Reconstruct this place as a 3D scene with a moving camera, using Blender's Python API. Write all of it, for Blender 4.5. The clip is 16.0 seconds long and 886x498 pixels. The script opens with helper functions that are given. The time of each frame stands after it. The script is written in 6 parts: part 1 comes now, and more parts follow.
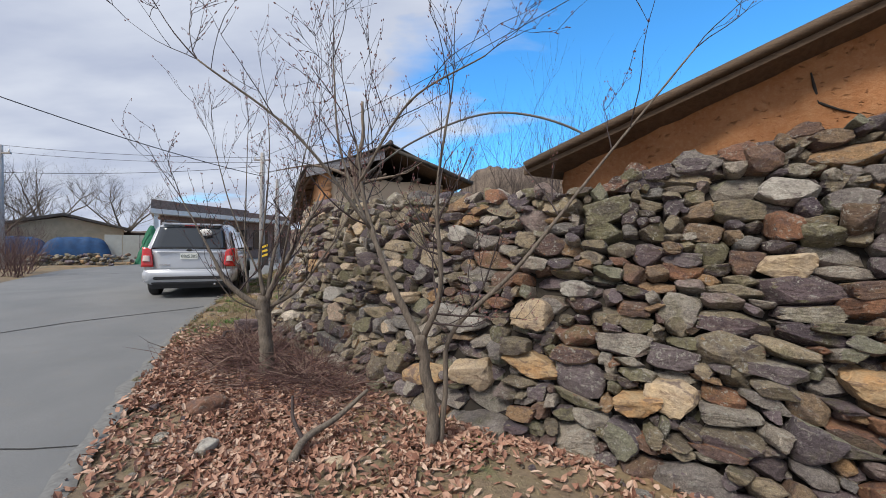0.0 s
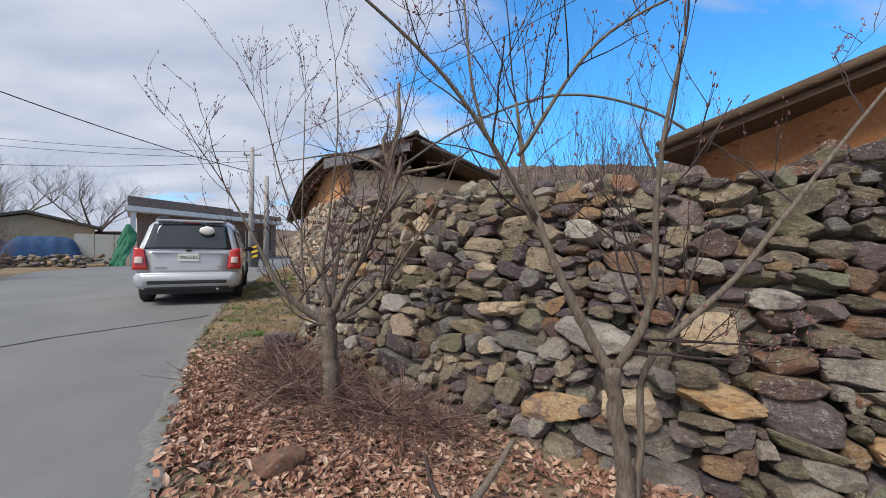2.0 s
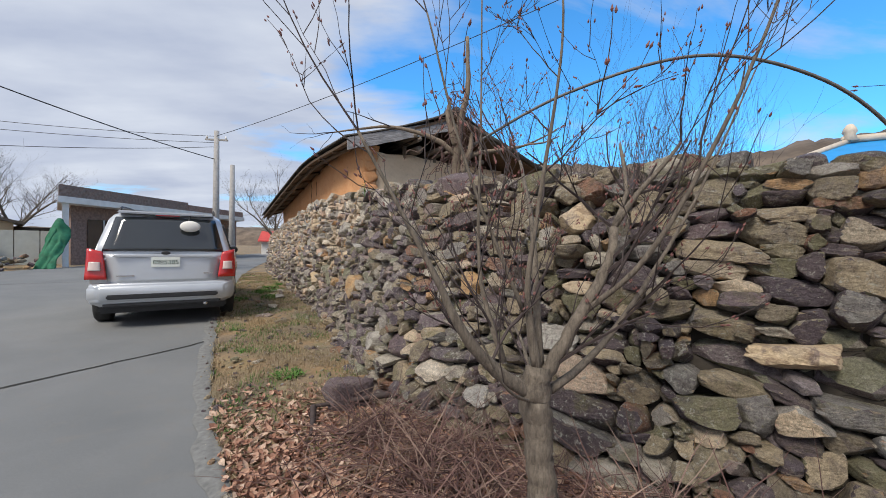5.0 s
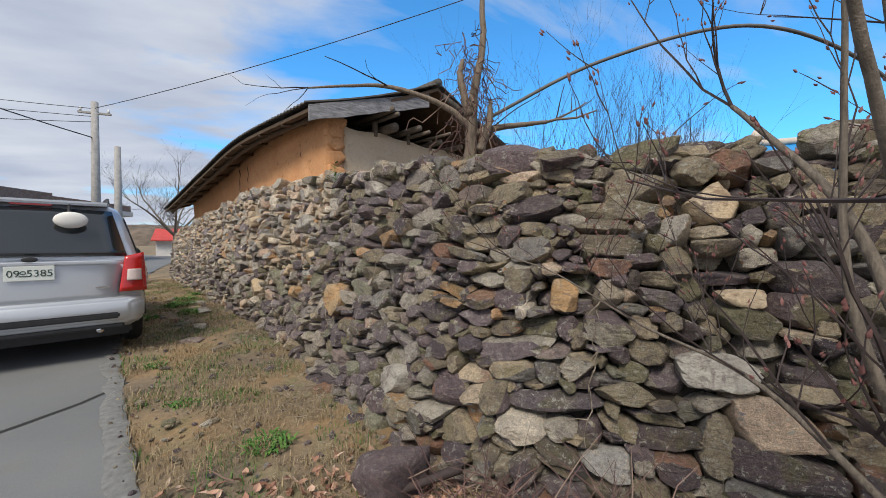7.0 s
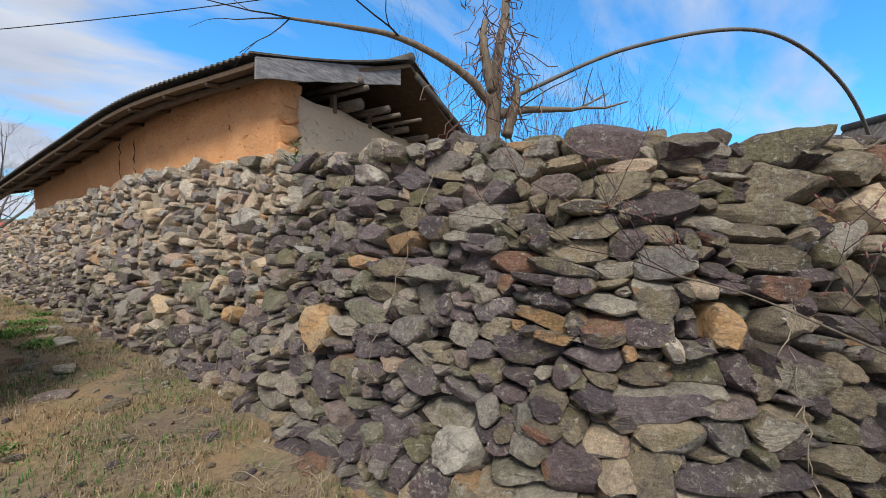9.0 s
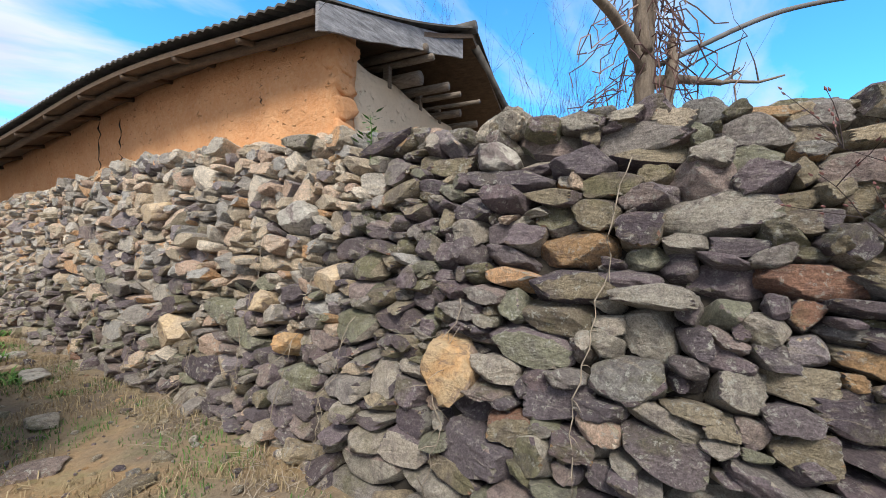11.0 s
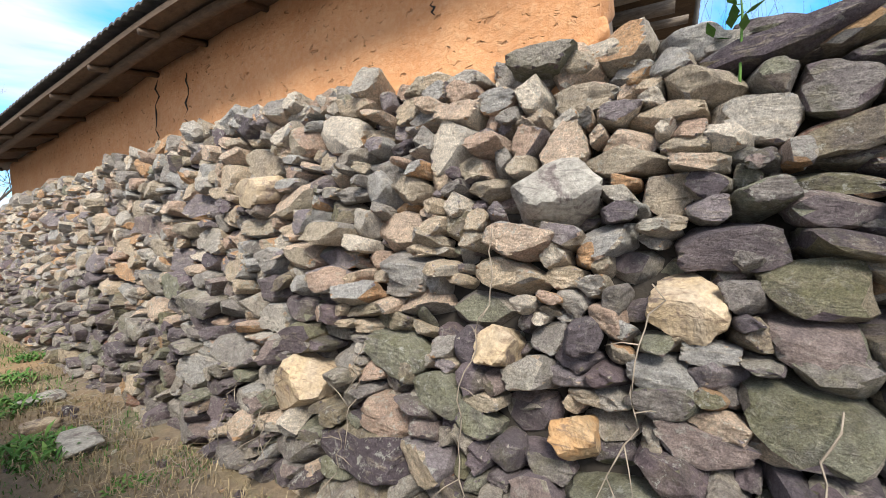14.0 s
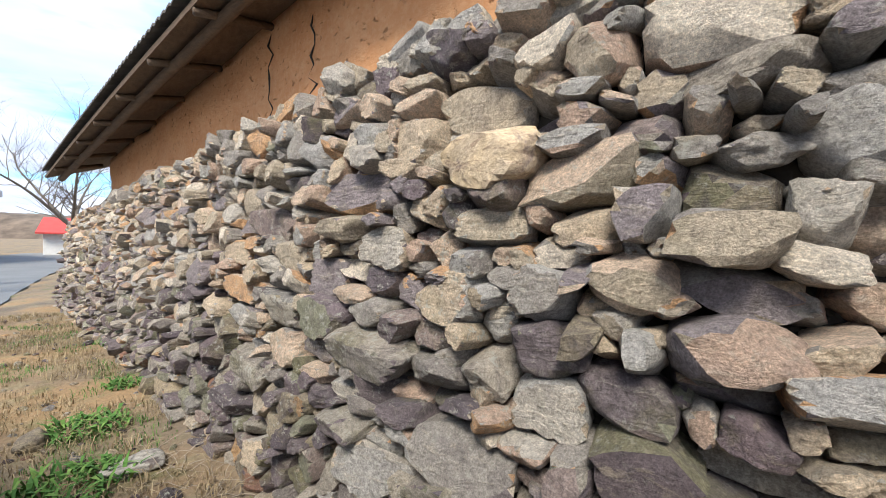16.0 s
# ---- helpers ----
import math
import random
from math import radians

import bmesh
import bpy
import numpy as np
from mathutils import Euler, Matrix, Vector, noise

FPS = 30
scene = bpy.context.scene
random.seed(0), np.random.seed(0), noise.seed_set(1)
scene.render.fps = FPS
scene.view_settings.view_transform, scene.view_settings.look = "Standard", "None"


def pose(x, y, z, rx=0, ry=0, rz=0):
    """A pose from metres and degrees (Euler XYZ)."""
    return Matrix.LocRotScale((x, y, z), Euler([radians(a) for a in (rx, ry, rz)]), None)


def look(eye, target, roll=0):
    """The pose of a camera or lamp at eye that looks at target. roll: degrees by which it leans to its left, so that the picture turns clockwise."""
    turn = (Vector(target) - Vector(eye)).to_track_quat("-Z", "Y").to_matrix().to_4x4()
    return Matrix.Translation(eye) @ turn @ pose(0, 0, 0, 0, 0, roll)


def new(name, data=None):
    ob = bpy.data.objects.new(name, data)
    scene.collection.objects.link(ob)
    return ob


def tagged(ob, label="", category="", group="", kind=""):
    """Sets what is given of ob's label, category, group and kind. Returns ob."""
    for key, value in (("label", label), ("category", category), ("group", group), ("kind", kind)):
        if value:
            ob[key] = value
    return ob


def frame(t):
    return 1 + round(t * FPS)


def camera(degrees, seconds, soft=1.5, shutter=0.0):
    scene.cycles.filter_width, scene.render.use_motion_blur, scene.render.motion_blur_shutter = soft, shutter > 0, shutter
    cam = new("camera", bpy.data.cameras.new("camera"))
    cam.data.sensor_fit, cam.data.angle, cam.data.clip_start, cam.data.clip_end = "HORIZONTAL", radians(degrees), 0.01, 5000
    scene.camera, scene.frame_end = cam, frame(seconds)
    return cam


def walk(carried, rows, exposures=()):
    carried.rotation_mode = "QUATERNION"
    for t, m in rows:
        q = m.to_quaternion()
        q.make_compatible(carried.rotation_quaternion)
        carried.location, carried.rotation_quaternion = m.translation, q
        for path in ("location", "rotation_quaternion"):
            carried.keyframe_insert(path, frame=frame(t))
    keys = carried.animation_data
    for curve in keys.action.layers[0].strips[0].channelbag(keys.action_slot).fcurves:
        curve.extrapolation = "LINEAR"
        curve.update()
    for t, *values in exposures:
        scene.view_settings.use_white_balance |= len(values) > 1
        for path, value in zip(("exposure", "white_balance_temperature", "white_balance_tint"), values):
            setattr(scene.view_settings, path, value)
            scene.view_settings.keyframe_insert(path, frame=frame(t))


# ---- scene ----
cam = camera(99.9, 16.0, 0.9)
PATH = [
    (0, (-0.025, 0.05, 1.531), (-0.032, 2.05, 1.507), 0.8),
    (0.5, (-0.308, 0.33, 1.479), (-0.273, 2.329, 1.463), 0.9),
    (1, (-0.599, 0.564, 1.481), (-0.539, 2.563, 1.473), 0.9),
    (1.5, (-0.95, 0.692, 1.49), (-0.867, 2.69, 1.493), 1.2),
    (2, (-1.221, 0.891, 1.488), (-1.121, 2.889, 1.472), 0.9),
    (2.5, (-1.492, 1.147, 1.494), (-1.384, 3.144, 1.477), 1.0),
    (3, (-1.789, 1.377, 1.482), (-1.662, 3.373, 1.462), 1.1),
    (3.5, (-2.064, 1.615, 1.481), (-1.898, 3.608, 1.47), 1.2),
    (4, (-2.313, 1.958, 1.503), (-2.128, 3.949, 1.477), 1.1),
    (4.5, (-2.571, 2.259, 1.494), (-2.358, 4.247, 1.476), 1.2),
    (5, (-2.838, 2.537, 1.52), (-2.519, 4.511, 1.496), 1.0),
    (5.2, (-2.923, 2.672, 1.521), (-2.563, 4.639, 1.488), 0.9),
    (7.3, (-3.732, 4.091, 1.513), (-2.919, 5.917, 1.488), 0.3),
    (7.5, (-3.796, 4.21, 1.515), (-2.931, 6.014, 1.5), 0.4),
    (7.8, (-3.908, 4.326, 1.519), (-3.014, 6.115, 1.504), 0.9),
    (8, (-3.972, 4.542, 1.534), (-2.97, 6.272, 1.521), 0.5),
    (8.2, (-4.025, 4.686, 1.542), (-2.963, 6.38, 1.528), 0.5),
    (10.3, (-4.351, 6.077, 1.541), (-3.076, 7.618, 1.515), 0.6),
    (10.5, (-4.399, 6.212, 1.542), (-3.12, 7.75, 1.523), 0.7),
    (11, (-4.569, 6.542, 1.565), (-3.273, 8.065, 1.542), 0.8),
    (11.5, (-4.641, 6.896, 1.561), (-3.34, 8.415, 1.533), 0.8),
    (12, (-4.671, 7.255, 1.564), (-3.373, 8.776, 1.535), 0.9),
    (12.5, (-4.788, 7.6, 1.584), (-3.485, 9.118, 1.553), 0.9),
    (13, (-4.866, 7.905, 1.586), (-3.565, 9.424, 1.562), 0.9),
    (13.5, (-4.869, 8.265, 1.567), (-3.573, 9.788, 1.534), 0.9),
    (14, (-4.907, 8.627, 1.526), (-3.67, 10.199, 1.501), 1.0),
    (14.5, (-4.981, 9.052, 1.518), (-3.801, 10.667, 1.489), 1.3),
    (15, (-5.073, 9.479, 1.514), (-3.935, 11.123, 1.494), 1.3),
    (15.5, (-5.116, 9.884, 1.535), (-4.018, 11.555, 1.506), 1.3),
    (16, (-5.147, 10.256, 1.55), (-4.141, 11.984, 1.517), 1.4),
]
walk(cam, [(t, look(eye, target, roll)) for t, eye, target, roll in PATH], [(0, 0.17, 6250, 11), (5, 0.17, 6250, 10), (8, 0.1, 6350, 9), (10.3, 0.55, 6200, 9), (13, 0.85, 6100, 9), (15, 1.03, 6080, 9), (16, 1.03, 6080, 9)])

# ---- light and sky ----
world = bpy.data.worlds.new("sky")
scene.world = world
world.use_nodes = True
wn, wl = world.node_tree.nodes, world.node_tree.links
wn.clear()
SUN_EL, SUN_AZ = radians(50), radians(-138)   # azimuth clockwise from +y


def wnode(kind, **values):
    n = wn.new(kind)
    for k, v in values.items():
        n.inputs[k].default_value = v
    return n


sky = wnode("ShaderNodeTexSky")
sky.sky_type, sky.sun_disc = "NISHITA", False
sky.sun_elevation, sky.sun_rotation = SUN_EL, SUN_AZ
sky.air_density, sky.dust_density, sky.ozone_density = 1.0, 0.6, 3.0
wco = wnode("ShaderNodeTexCoord")
wsep = wnode("ShaderNodeSeparateXYZ")
wl.new(wco.outputs["Generated"], wsep.inputs[0])
wz = wn.new("ShaderNodeMath"); wz.operation = "ADD"; wz.inputs[1].default_value = 0.22
wl.new(wsep.outputs["Z"], wz.inputs[0])
wzm = wn.new("ShaderNodeMath"); wzm.operation = "MAXIMUM"; wzm.inputs[1].default_value = 0.12
wl.new(wz.outputs[0], wzm.inputs[0])
wdiv = wn.new("ShaderNodeVectorMath"); wdiv.operation = "DIVIDE"
wcomb = wn.new("ShaderNodeCombineXYZ")
for i in range(3):
    wl.new(wzm.outputs[0], wcomb.inputs[i])
wl.new(wco.outputs["Generated"], wdiv.inputs[0])
wl.new(wcomb.outputs[0], wdiv.inputs[1])
wmap = wn.new("ShaderNodeMapping")
wmap.inputs["Scale"].default_value = (0.62, 1.25, 0.0)
wmap.inputs["Location"].default_value = (0.9, 3.1, 0.0)
wl.new(wdiv.outputs[0], wmap.inputs["Vector"])
wnoise = wnode("ShaderNodeTexNoise", Scale=1.3, Detail=7.0, Roughness=0.55, Distortion=0.35)
wl.new(wmap.outputs[0], wnoise.inputs["Vector"])
# the cloud bank lies to the west
wside = wn.new("ShaderNodeMath"); wside.operation = "MULTIPLY_ADD"
wside.inputs[1].default_value, wside.inputs[2].default_value = -0.30, 0.0
wl.new(wsep.outputs["X"], wside.inputs[0])
wadd = wn.new("ShaderNodeMath"); wadd.operation = "ADD"
# unseen cloud added to the south, to whiten the light from the sky
wsouth = wn.new("ShaderNodeMath"); wsouth.operation = "MULTIPLY_ADD"
wsouth.inputs[1].default_value, wsouth.inputs[2].default_value = -0.22, 0.21
wl.new(wsep.outputs["Y"], wsouth.inputs[0])
wboth = wn.new("ShaderNodeMath"); wboth.operation = "ADD"
wl.new(wside.outputs[0], wboth.inputs[0])
wl.new(wsouth.outputs[0], wboth.inputs[1])
wl.new(wnoise.outputs["Fac"], wadd.inputs[0])
wl.new(wboth.outputs[0], wadd.inputs[1])
wramp = wn.new("ShaderNodeValToRGB")
wramp.color_ramp.elements[0].position, wramp.color_ramp.elements[1].position = 0.405, 0.575
wl.new(wadd.outputs[0], wramp.inputs[0])
wblue = wn.new("ShaderNodeMix"); wblue.data_type = "RGBA"; wblue.blend_type = "MULTIPLY"
wblue.inputs[0].default_value = 1.0
wblue.inputs[7].default_value = (0.75, 1.8, 2.3, 1)
wl.new(sky.outputs[0], wblue.inputs[6])
wcn = wnode("ShaderNodeTexNoise", Scale=2.6, Detail=5.0)
wl.new(wmap.outputs[0], wcn.inputs["Vector"])
wcr = wn.new("ShaderNodeValToRGB")
wcr.color_ramp.elements[0].position, wcr.color_ramp.elements[1].position = 0.35, 0.7
wcr.color_ramp.elements[0].color = (4.1, 4.5, 5.5, 1)
wcr.color_ramp.elements[1].color = (5.9, 6.2, 6.8, 1)
wl.new(wcn.outputs["Fac"], wcr.inputs[0])
wmix = wn.new("ShaderNodeMix"); wmix.data_type = "RGBA"
wl.new(wramp.outputs[0], wmix.inputs[0])
wl.new(wblue.outputs[2], wmix.inputs[6])
wl.new(wcr.outputs[0], wmix.inputs[7])
wbg = wn.new("ShaderNodeBackground")
wbg.inputs["Strength"].default_value = 0.107
wl.new(wmix.outputs[2], wbg.inputs[0])
wout = wn.new("ShaderNodeOutputWorld")
wl.new(wbg.outputs[0], wout.inputs[0])

sun_data = bpy.data.lights.new("sun", "SUN")
sun_data.energy, sun_data.angle, sun_data.color = 3.2, radians(20), (1.0, 0.90, 0.76)
sun = new("sun", sun_data)
_sd = Vector((math.sin(SUN_AZ) * math.cos(SUN_EL), math.cos(SUN_AZ) * math.cos(SUN_EL), math.sin(SUN_EL)))
sun.matrix_world = look(_sd * 60, (0, 0, 0))


# ---- materials ----
class Mat:
    """Small builder for node materials."""

    def __init__(self, name, rough=0.85, metal=0.0):
        self.m = bpy.data.materials.new(name)
        self.m.use_nodes = True
        self.t = self.m.node_tree
        self.b = self.t.nodes["Principled BSDF"]
        self.b.inputs["Roughness"].default_value = rough
        self.b.inputs["Metallic"].default_value = metal
        self.pos = self.t.nodes.new("ShaderNodeNewGeometry")

    def put(self, value, socket):
        if isinstance(value, bpy.types.NodeSocket):
            self.t.links.new(value, socket)
        elif isinstance(value, tuple) and len(value) == 3 and socket.type == "RGBA":
            socket.default_value = (*value, 1)
        else:
            socket.default_value = value

    def coords(self, scale=(1, 1, 1), rot=(0, 0, 0), offset=None):
        v = self.pos.outputs["Position"]
        if offset is not None:
            a = self.t.nodes.new("ShaderNodeVectorMath")
            self.put(v, a.inputs[0]); self.put(offset, a.inputs[1])
            v = a.outputs[0]
        n = self.t.nodes.new("ShaderNodeMapping")
        n.inputs["Scale"].default_value, n.inputs["Rotation"].default_value = scale, rot
        self.put(v, n.inputs["Vector"])
        return n.outputs[0]

    def noise(self, scale, detail=5.0, co=None, rough=0.6, warp=0.0):
        n = self.t.nodes.new("ShaderNodeTexNoise")
        n.inputs["Scale"].default_value, n.inputs["Detail"].default_value = scale, detail
        n.inputs["Roughness"].default_value, n.inputs["Distortion"].default_value = rough, warp
        self.put(co if co is not None else self.pos.outputs["Position"], n.inputs["Vector"])
        return n.outputs["Fac"]

    def cells(self, scale, co=None, feature="F1"):
        n = self.t.nodes.new("ShaderNodeTexVoronoi")
        n.feature = feature
        n.inputs["Scale"].default_value = scale
        self.put(co if co is not None else self.pos.outputs["Position"], n.inputs["Vector"])
        return n.outputs["Distance"]

    def ramp(self, fac, stops, mode="LINEAR"):
        n = self.t.nodes.new("ShaderNodeValToRGB")
        r = n.color_ramp
        r.interpolation = mode
        while len(r.elements) < len(stops):
            r.elements.new(0.5)
        for e, (p, c) in zip(r.elements, stops):
            e.position = p
            e.color = (c, c, c, 1) if isinstance(c, (int, float)) else (*c, 1)
        self.put(fac, n.inputs[0])
        return n.outputs[0]

    def math(self, op, a, b=0.0):
        n = self.t.nodes.new("ShaderNodeMath")
        n.operation = op
        self.put(a, n.inputs[0]); self.put(b, n.inputs[1])
        return n.outputs[0]

    def mix(self, fac, a, b, mode="MIX"):
        n = self.t.nodes.new("ShaderNodeMix")
        n.data_type, n.blend_type = "RGBA", mode
        self.put(fac, n.inputs[0]); self.put(a, n.inputs[6]); self.put(b, n.inputs[7])
        return n.outputs[2]

    def chance(self):
        """A number of its own for each object and each joined piece."""
        o = self.t.nodes.new("ShaderNodeObjectInfo")
        return self.math("FRACT", self.math("ADD", o.outputs["Random"], self.pos.outputs["Random Per Island"]))

    def colour(self, v):
        self.put(v, self.b.inputs["Base Color"])
        return self

    def rough(self, v):
        self.put(v, self.b.inputs["Roughness"])
        return self

    def bump(self, height, strength=0.5, distance=0.01):
        n = self.t.nodes.new("ShaderNodeBump")
        n.inputs["Strength"].default_value, n.inputs["Distance"].default_value = strength, distance
        self.put(height, n.inputs["Height"])
        self.put(n.outputs[0], self.b.inputs["Normal"])
        return self


def simple(name, base, rough=0.6, metal=0.0, vary=0.15, scale=12.0, bump=0.0, coat=0.0):
    k = Mat(name, rough, metal)
    f = k.noise(scale, 6)
    lo = tuple(c * (1 - vary) for c in base)
    hi = tuple(min(1, c * (1 + vary)) for c in base)
    k.colour(k.ramp(f, [(0.3, lo), (0.7, hi)]))
    if bump:
        k.bump(f, 0.5, bump)
    if coat:
        k.b.inputs["Coat Weight"].default_value = coat
        k.b.inputs["Coat Roughness"].default_value = 0.08
    return k.m


def stone_material(name, stops, crust=0.6, moss_on=0.6, vein=(0.37, 0.31, 0.225)):
    """Fieldstone with veins, dark crust, olive moss and pale lichen spots, its own for each stone."""
    k = Mat(name, 0.9)
    r = k.chance()
    off = k.t.nodes.new("ShaderNodeCombineXYZ")
    for i, g in enumerate((37.0, 53.0, 71.0)):
        k.put(k.math("MULTIPLY", r, g), off.inputs[i])
    base = k.ramp(r, stops, "CONSTANT")
    r2 = k.math("FRACT", k.math("MULTIPLY", r, 17.3))
    co = k.coords((1, 1, 1), offset=off.outputs[0])
    strata = k.noise(9.0, 7, k.coords((1.0, 1.0, 3.2), (0.35, 0.25, 0), off.outputs[0]), 0.72, 0.9)
    blotch = k.noise(8.5, 5, co, 0.65, 0.7)
    grain = k.noise(48, 7, co, 0.78)
    fine = k.noise(150, 5, co, 0.75)
    c = k.mix(k.ramp(blotch, [(0.48, 0.0), (0.64, crust)]), base, (0.085, 0.066, 0.076))
    c = k.mix(k.ramp(strata, [(0.55, 0.0), (0.68, 0.6)]), c, vein)
    moss = k.math("MULTIPLY", k.ramp(k.noise(4.5, 5, co, 0.65, 0.4), [(0.50, 0.0), (0.64, moss_on)]), k.ramp(r2, [(0.5, 0.0), (0.65, 1.0)]))
    c = k.mix(moss, c, (0.14, 0.132, 0.055))
    c = k.mix(0.8, c, k.ramp(grain, [(0.30, 0.45), (0.50, 1.05), (0.72, 1.65)]), "MULTIPLY")
    c = k.mix(0.7, c, k.ramp(fine, [(0.32, 0.45), (0.66, 1.5)]), "MULTIPLY")
    lichen = k.math("MULTIPLY", k.ramp(k.noise(26, 6, co, 0.78, 0.3), [(0.56, 0.0), (0.61, 1.0)]), k.ramp(k.noise(1.3, 3), [(0.38, 0.0), (0.58, 0.9)]))
    c = k.mix(lichen, c, (0.47, 0.46, 0.40))
    k.colour(c)
    h = k.math("ADD", k.math("MULTIPLY", strata, 0.8), k.math("ADD", k.math("MULTIPLY", grain, 0.55), k.math("MULTIPLY", blotch, 0.4)))
    k.bump(k.math("ADD", h, k.math("MULTIPLY", fine, 0.15)), 1.0, 0.05)
    return k.m


M_STONE = stone_material("field_stone", [
    (0.0, (0.20, 0.165, 0.115)), (0.10, (0.115, 0.088, 0.092)), (0.22, (0.27, 0.225, 0.15)), (0.32, (0.165, 0.122, 0.128)),
    (0.42, (0.31, 0.26, 0.18)), (0.52, (0.20, 0.185, 0.11)), (0.62, (0.105, 0.082, 0.094)), (0.70, (0.39, 0.315, 0.21)),
    (0.79, (0.24, 0.225, 0.205)), (0.865, (0.40, 0.25, 0.125)), (0.90, (0.27, 0.145, 0.095)), (0.94, (0.45, 0.405, 0.33))])


M_TAN = stone_material("tan_field_stone", [
    (0.0, (0.46, 0.385, 0.285)), (0.13, (0.33, 0.30, 0.265)), (0.26, (0.56, 0.45, 0.32)), (0.38, (0.42, 0.40, 0.37)),
    (0.50, (0.60, 0.46, 0.34)), (0.60, (0.27, 0.23, 0.235)), (0.70, (0.50, 0.455, 0.39)), (0.80, (0.50, 0.36, 0.27)), (0.88, (0.56, 0.34, 0.18)), (0.93, (0.66, 0.58, 0.47))], 0.3, 0.25, (0.5, 0.43, 0.33))


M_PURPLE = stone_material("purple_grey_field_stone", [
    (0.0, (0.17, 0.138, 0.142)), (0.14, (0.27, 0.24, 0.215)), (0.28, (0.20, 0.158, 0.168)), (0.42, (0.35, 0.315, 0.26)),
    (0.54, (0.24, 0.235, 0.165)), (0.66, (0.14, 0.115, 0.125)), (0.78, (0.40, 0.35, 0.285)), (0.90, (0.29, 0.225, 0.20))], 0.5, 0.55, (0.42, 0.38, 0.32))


M_RUST = stone_material("rusty_field_stone", [
    (0.0, (0.20, 0.125, 0.09)), (0.25, (0.30, 0.15, 0.085)), (0.45, (0.16, 0.105, 0.09)), (0.65, (0.26, 0.185, 0.115)), (0.85, (0.34, 0.22, 0.12))], 0.55, 0.3, (0.36, 0.22, 0.12))


def accent_stone(name, a, b, c):
    k = Mat(name, 0.85)
    n = k.noise(6, 6, None, 0.65, 0.7)
    g = k.noise(55, 5)
    col = k.mix(k.ramp(n, [(0.35, 0.0), (0.6, 1.0)]), a, b)
    col = k.mix(k.ramp(k.noise(9, 5, k.coords((1, 1, 3)), 0.7, 1.0), [(0.52, 0.0), (0.63, 0.8)]), col, c)
    col = k.mix(k.ramp(k.noise(4.2, 5, None, 0.7, 0.5), [(0.56, 0.0), (0.63, 0.75)]), col, (0.13, 0.095, 0.095))
    col = k.mix(0.55, col, k.ramp(g, [(0.3, 0.35), (0.7, 1.15)]), "MULTIPLY")
    k.colour(col).bump(k.math("ADD", n, k.math("MULTIPLY", g, 0.3)), 0.9, 0.025)
    return k.m


M_ORANGE = accent_stone("orange_stone", (0.47, 0.27, 0.115), (0.42, 0.31, 0.18), (0.18, 0.12, 0.085))
M_CREAM = accent_stone("cream_stone", (0.54, 0.41, 0.25), (0.47, 0.38, 0.27), (0.26, 0.18, 0.12))
M_WHITE = accent_stone("pale_stone", (0.45, 0.425, 0.37), (0.34, 0.315, 0.275), (0.2, 0.18, 0.16))


def earth(name, a, b, c, cracks=0.5, streak=0.0):
    k = Mat(name, 0.95)
    n = k.noise(2.2, 6, None, 0.6, 0.3)
    g = k.noise(24, 6, None, 0.7)
    pits = k.ramp(k.noise(15, 3, k.coords((1, 1, 1.6)), 0.5, 0.5), [(0.27, 1.0), (0.37, 0.0)])
    col = k.mix(k.ramp(n, [(0.35, 0.0), (0.65, 1.0)]), a, b)
    col = k.mix(k.ramp(g, [(0.45, 0.0), (0.75, 0.7)]), col, c)
    col = k.mix(k.math("MULTIPLY", pits, cracks), col, tuple(v * 0.45 for v in a))
    k.colour(col)
    k.bump(k.math("SUBTRACT", k.math("ADD", k.math("MULTIPLY", g, 0.5), k.math("MULTIPLY", n, 1.2)), k.math("MULTIPLY", pits, 0.7)), 0.9, 0.03)
    return k.m


M_ADOBE = earth("orange_adobe", (0.58, 0.275, 0.115), (0.64, 0.335, 0.155), (0.70, 0.43, 0.24))
# redder clay than the adobe, also darkened for the shade under the roof
M_CLAY = earth("red_clay_roof_shade", (0.36, 0.15, 0.06), (0.42, 0.20, 0.085), (0.50, 0.28, 0.14))
M_PLASTER = earth("pale_clay_plaster", (0.68, 0.54, 0.38), (0.74, 0.60, 0.44), (0.60, 0.47, 0.32), 0.12)
# near black, so that the gaps between the stones look deep in shade
M_CORE = earth("gap_shade_core", (0.03, 0.025, 0.02), (0.04, 0.033, 0.026), (0.05, 0.042, 0.032), 0.3)


def wood(name, a, b, scale=1.0, grain=(1, 1, 6)):
    k = Mat(name, 0.85)
    n = k.noise(9 * scale, 6, k.coords(grain), 0.65, 0.4)
    g = k.noise(60 * scale, 4, None, 0.7)
    k.colour(k.mix(0.4, k.ramp(n, [(0.3, a), (0.7, b)]), k.ramp(g, [(0.3, 0.4), (0.7, 1.0)]), "MULTIPLY"))
    k.bump(k.math("ADD", n, k.math("MULTIPLY", g, 0.4)), 0.7, 0.01)
    return k.m


M_BEAM = wood("weathered_beam", (0.11, 0.085, 0.065), (0.27, 0.22, 0.17))
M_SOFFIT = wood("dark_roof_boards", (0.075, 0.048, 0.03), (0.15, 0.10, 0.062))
M_FASCIA = wood("grey_fascia", (0.10, 0.10, 0.11), (0.40, 0.40, 0.42), 0.7)
M_ROOF = simple("roof_sheet", (0.085, 0.078, 0.07), 0.8, 0, 0.45, 7, 0.004)
M_BARK = wood("grey_bark", (0.085, 0.068, 0.054), (0.25, 0.21, 0.165), 1.6, (4, 4, 0.8))
